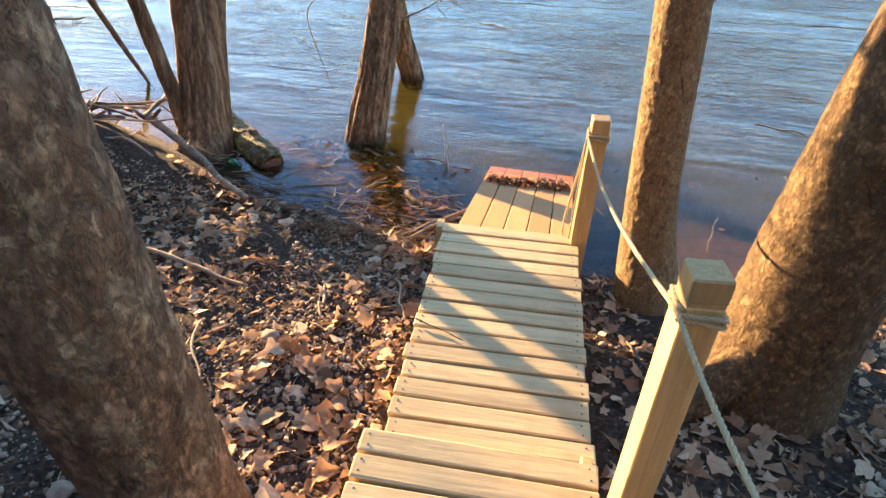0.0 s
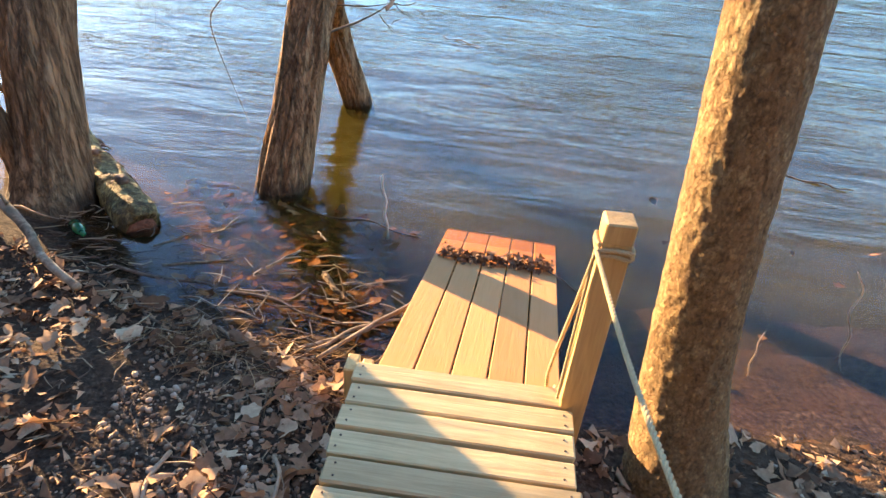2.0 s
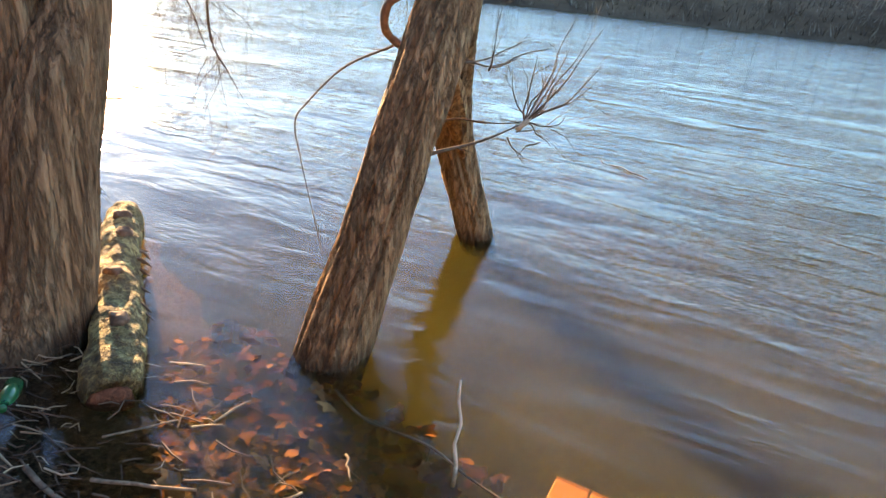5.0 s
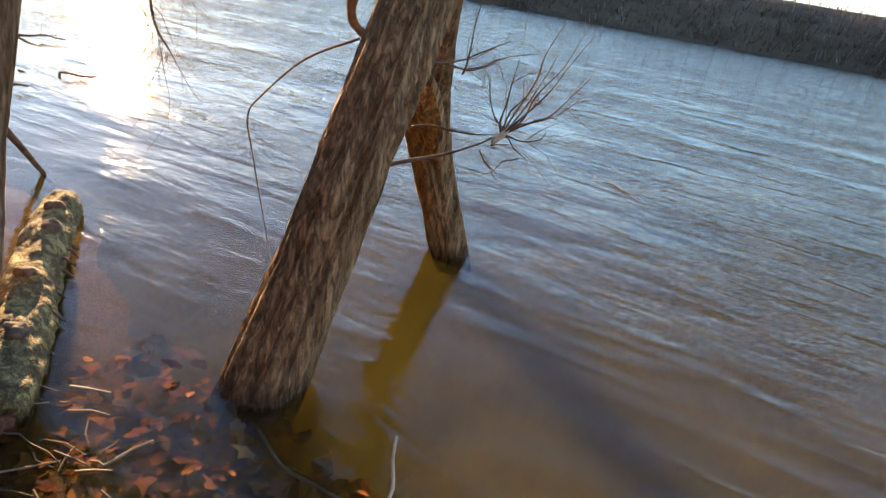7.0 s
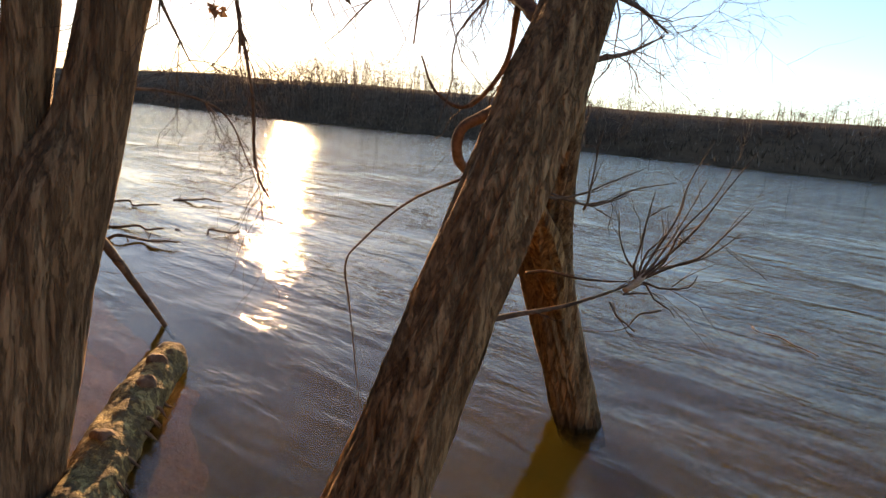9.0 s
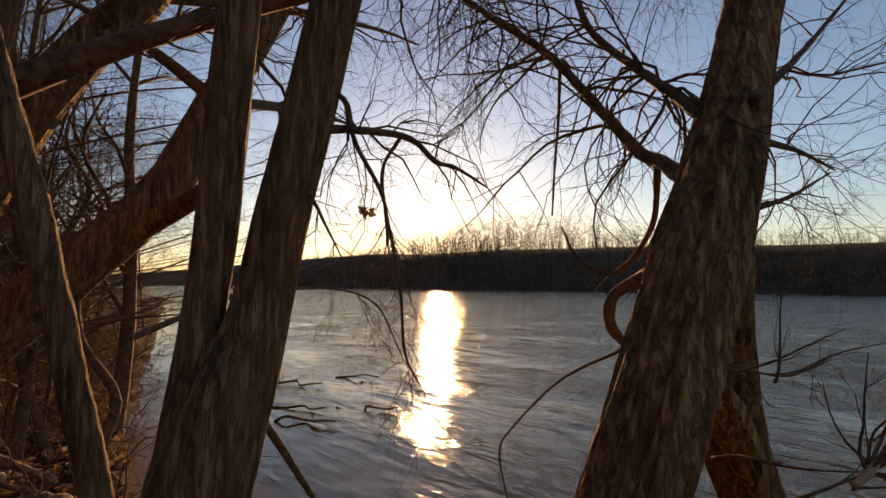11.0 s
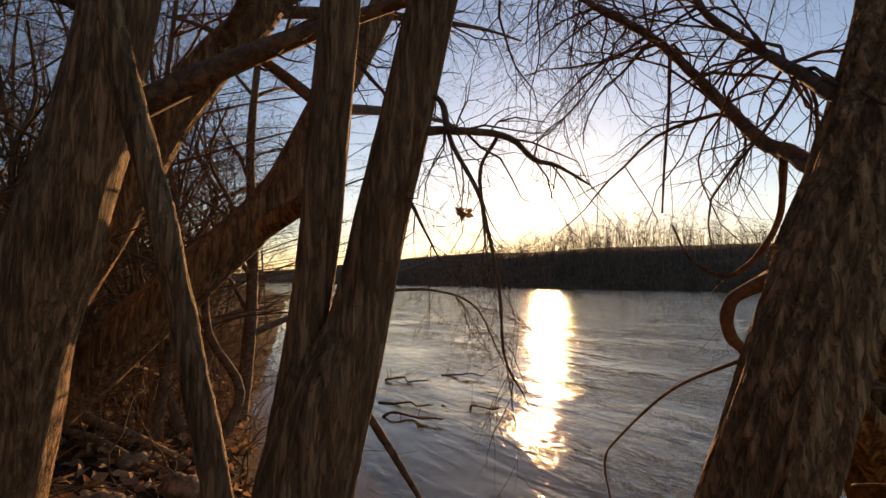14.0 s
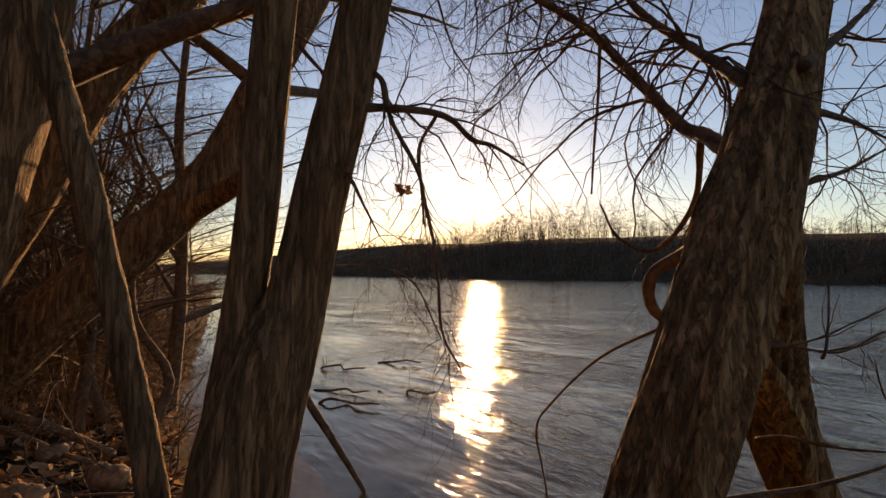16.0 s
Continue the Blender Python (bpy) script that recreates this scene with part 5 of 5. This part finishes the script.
for x, y in scatter(640, (-2.2, -0.45, 0.45, 2.0), lambda x, y: -1.4 < shore_gap(x, y) < -0.12 and noise.noise((x * 1.6, y * 1.6, 1)) > -0.15, rng):
    z = max(height(x, y) + 0.012, -0.07) if rng.random() < 0.9 else -0.004
    leaf(vs, fs, (x, y, z), rng.uniform(0.03, 0.07), rng.uniform(0, 6.3), rng.normal(0, 0.08), rng.uniform(-0.15, 0.2), rng)
for x, y in scatter(14, (0.5, 2.6, 0.7, 2.6), lambda x, y: True, rng):
    leaf(vs, fs, (x, y, -0.01), rng.uniform(0.025, 0.05), rng.uniform(0, 6.3), rng.normal(0, 0.1), 0.1, rng)
from_lists("sunken_leaves", vs, fs, M_SUNK, True, None, "orange-brown leaves soaking in shallow water", "leaves", "stuff")
vs, fs = [], []
for k in range(290):
    x = rng.uniform(-0.27, 0.4)
    y = 1.36 + rng.normal(0, 0.03) + 0.02 * (x < -0.2)
    leaf(vs, fs, (x, y, 0.012 + abs(rng.normal(0, 0.016))), rng.uniform(0.012, 0.038), rng.uniform(0, 6.3), rng.normal(0, 0.7), rng.uniform(-1, 1.5), rng)
from_lists("leaf_pile", vs, fs, M_WET, True, None, "wet brown leaf scraps washed up across the dock ramp", "leaf pile", "stuff")

vs, fs = [], []
for x, y in scatter(330, (-1.5, -0.36, -0.12, 0.42), lambda x, y: -0.06 < shore_gap(x, y) < 0.3 and not on_deck(x, y, -0.02), rng):
    z, a, l = max(height(x, y), 0.0) + rng.uniform(0.004, 0.03), rng.normal(-0.5, 0.9), rng.uniform(0.06, 0.24)
    d = np.array((math.cos(a), math.sin(a), rng.normal(0.05, 0.12))) * l
    r = rng.uniform(0.001, 0.0028)
    p = np.array((x, y, z))
    tube(vs, fs, np.array([(*p, r), (*(p + d * 0.5 + rng.normal(0, 0.012, 3)), r), (*(p + d), r * 0.5)]), 3, None, False)
from_lists("straw_mat", vs, fs, M_STRAW, True, None, "matted yellow-brown straw along the wet brim", "straw", "stuff")

# dry grass and brush farther along the bank
vs, fs = [], []
for x, y in scatter(2200, (-17, -5.4, -3.0, 4.5), lambda x, y: 0.15 < shore_gap(x, y) < 3.5 and noise.noise((x * 0.6, y * 0.6, 2)) > -0.1, rng):
    z, h, r = height(x, y), 0.2 + 0.9 * rng.random() ** 2, rng.uniform(0.002, 0.004)
    l = rng.normal(0, 0.75, 2) * h
    tube(vs, fs, np.array([(x, y, z, r), (x + l[0] * 0.4, y + l[1] * 0.4, z + h * 0.6, r * 0.8), (x + l[0], y + l[1], z + h * 0.95, r * 0.3)]), 3, None, False)
from_lists("dry_grass", vs, fs, M_STRAW, False, None, "tall dry reddish-brown grass along the bank", "grass", "stuff")
vs, fs = [], []
for k in range(300):
    x = rng.uniform(-13, -4.9)
    y = float(np.interp(x, SHORE_X, SHORE_Y)) - 0.1 - 4.5 * rng.random() ** 1.4
    twigs(vs, fs, (x, y, height(x, y)), (rng.normal(0, 0.8), rng.normal(0.3, 0.8), 1), rng.uniform(0.6, 2.2), 0.008, rng, 2, 0.35, 0.75, 4)
from_lists("brush", vs, fs, M_TWIG, True, None, "thin leafless brush along the waterline", "brush", "stuff")

# odds and ends by the water
stick((-0.86, 0.98, 0.01), (-0.68, 0.78, 0.02), 0.02, "short soaked driftwood chunk wrapped in bark strips", M_SHAG, 0.01, 3, 41)
stick((-1.62, 1.28, 0.0), (-1.55, 1.45, 0.03), 0.006, "thin white stalk sticking up from the shallows", M_DRIFT, 0.004, 0, 42)
stick((-1.9, 1.02, 0.0), (-1.72, 1.22, 0.02), 0.005, "thin pale stick floating among leaves", M_DRIFT, 0.004, 0, 43)
stick((-1.05, 1.42, 0.0), (-0.95, 1.3, 0.02), 0.006, "short dark twig floating among leaves", M_TWIG, 0.006, 1, 44)
stick((-1.9, 0.62, 0.03), (-1.45, 0.36, 0.05), 0.009, "dark wet branch lying along the brim", M_TWIG, 0.02, 2, 45)
stick((-1.2, 0.42, 0.03), (-0.7, 0.3, 0.04), 0.008, "bent tan twig lying along the brim", M_DRIFT, 0.03, 2, 46)

M_GLASS = islands("green_bottle_glass", [(0.0, (0.02, 0.14, 0.05)), (1.0, (0.02, 0.16, 0.06))], 0.15, 20, 0.0, 0.3, 0.3)
bottle = empty("bottle", pose(-2.33, 0.98, 0.1, 0, 78, -40), "discarded green glass bottle under the driftwood", "bottle")
vs, fs = [], []
tube(vs, fs, np.array([(0, 0, 0, 0.026), (0, 0, 0.004, 0.032), (0, 0, 0.12, 0.032), (0, 0, 0.15, 0.022), (0, 0, 0.17, 0.013)]), 20)
from_lists("body", vs, fs, M_GLASS, True, bottle)
vs, fs = [], []
tube(vs, fs, np.array([(0, 0, 0.165, 0.013), (0, 0, 0.205, 0.012), (0, 0, 0.207, 0.015), (0, 0, 0.218, 0.015)]), 16)
from_lists("neck", vs, fs, M_GLASS, True, bottle)
M_BLACK = islands("black_rubber", [(0.0, (0.02, 0.02, 0.02)), (1.0, (0.03, 0.03, 0.03))], 0.6, 60, 0.002)
vs, fs = [], []
tube(vs, fs, spline([(0.0, 0.0, 0.0, 0.012), (0.03, 0.06, 0.06, 0.016), (0.12, 0.1, 0.09, 0.017), (0.2, 0.07, 0.06, 0.016), (0.22, 0.0, -0.01, 0.013)], 0.02), 12)
loop = from_lists("hose", vs, fs, M_BLACK, True, None, "short bent piece of black hose caught in the brush heap", "hose")
loop.matrix_basis = pose(-3.75, 1.2, height(-3.75, 1.2) + 0.06)

# single large leaves that stand out from the litter
rng = np.random.default_rng(58)
M_TAN = islands("tan_leaf", [(0.0, (0.34, 0.2, 0.11)), (1.0, (0.4, 0.25, 0.14))], 0.8, 40, 0.004, 0.25, -0.2)
leaf_meshes = []
for k in range(5):
    vs, fs = [], []
    leaf(vs, fs, (0, 0, 0), 0.075, 0.0, rng.normal(0, 0.1), rng.uniform(0.3, 1.0), rng)
    tube(vs, fs, np.array([(-0.035, 0, 0.0, 0.0015), (-0.06, 0.004, 0.004, 0.0013), (-0.085, 0.012, 0.002, 0.001)]), 4, None, False)
    me = bpy.data.meshes.new("fallen_leaf")
    me.from_pydata(vs, [], fs)
    me.materials.append(M_TAN)
    me.polygons.foreach_set("use_smooth", [True] * len(me.polygons))
    leaf_meshes.append(me)
spots = [(-0.5, -1.12), (-0.62, -1.3), (-0.55, -1.6), (-0.75, -1.75), (-0.55, -1.9), (-0.95, -1.6), (-0.7, -2.1)]
spots += scatter(36, (-2.4, -0.45, -2.2, 0.4), lambda x, y: shore_gap(x, y) > 0.05 and not on_deck(x, y, 0.04), rng)
spots += scatter(12, (0.6, 2.0, -1.6, 0.2), lambda x, y: shore_gap(x, y) > 0.05, rng)
for x, y in spots:
    ob = new("fallen_leaf", leaf_meshes[int(rng.integers(0, 5))])
    ob.matrix_basis = pose(x, y, height(x, y) + 0.03, rng.normal(0, 14), rng.normal(0, 14), rng.uniform(0, 360)) @ Matrix.Scale(rng.uniform(0.7, 1.15), 4)
    tagged(ob, "large dry tan oak leaf lying on the bank", "leaf", "fallen leaves")
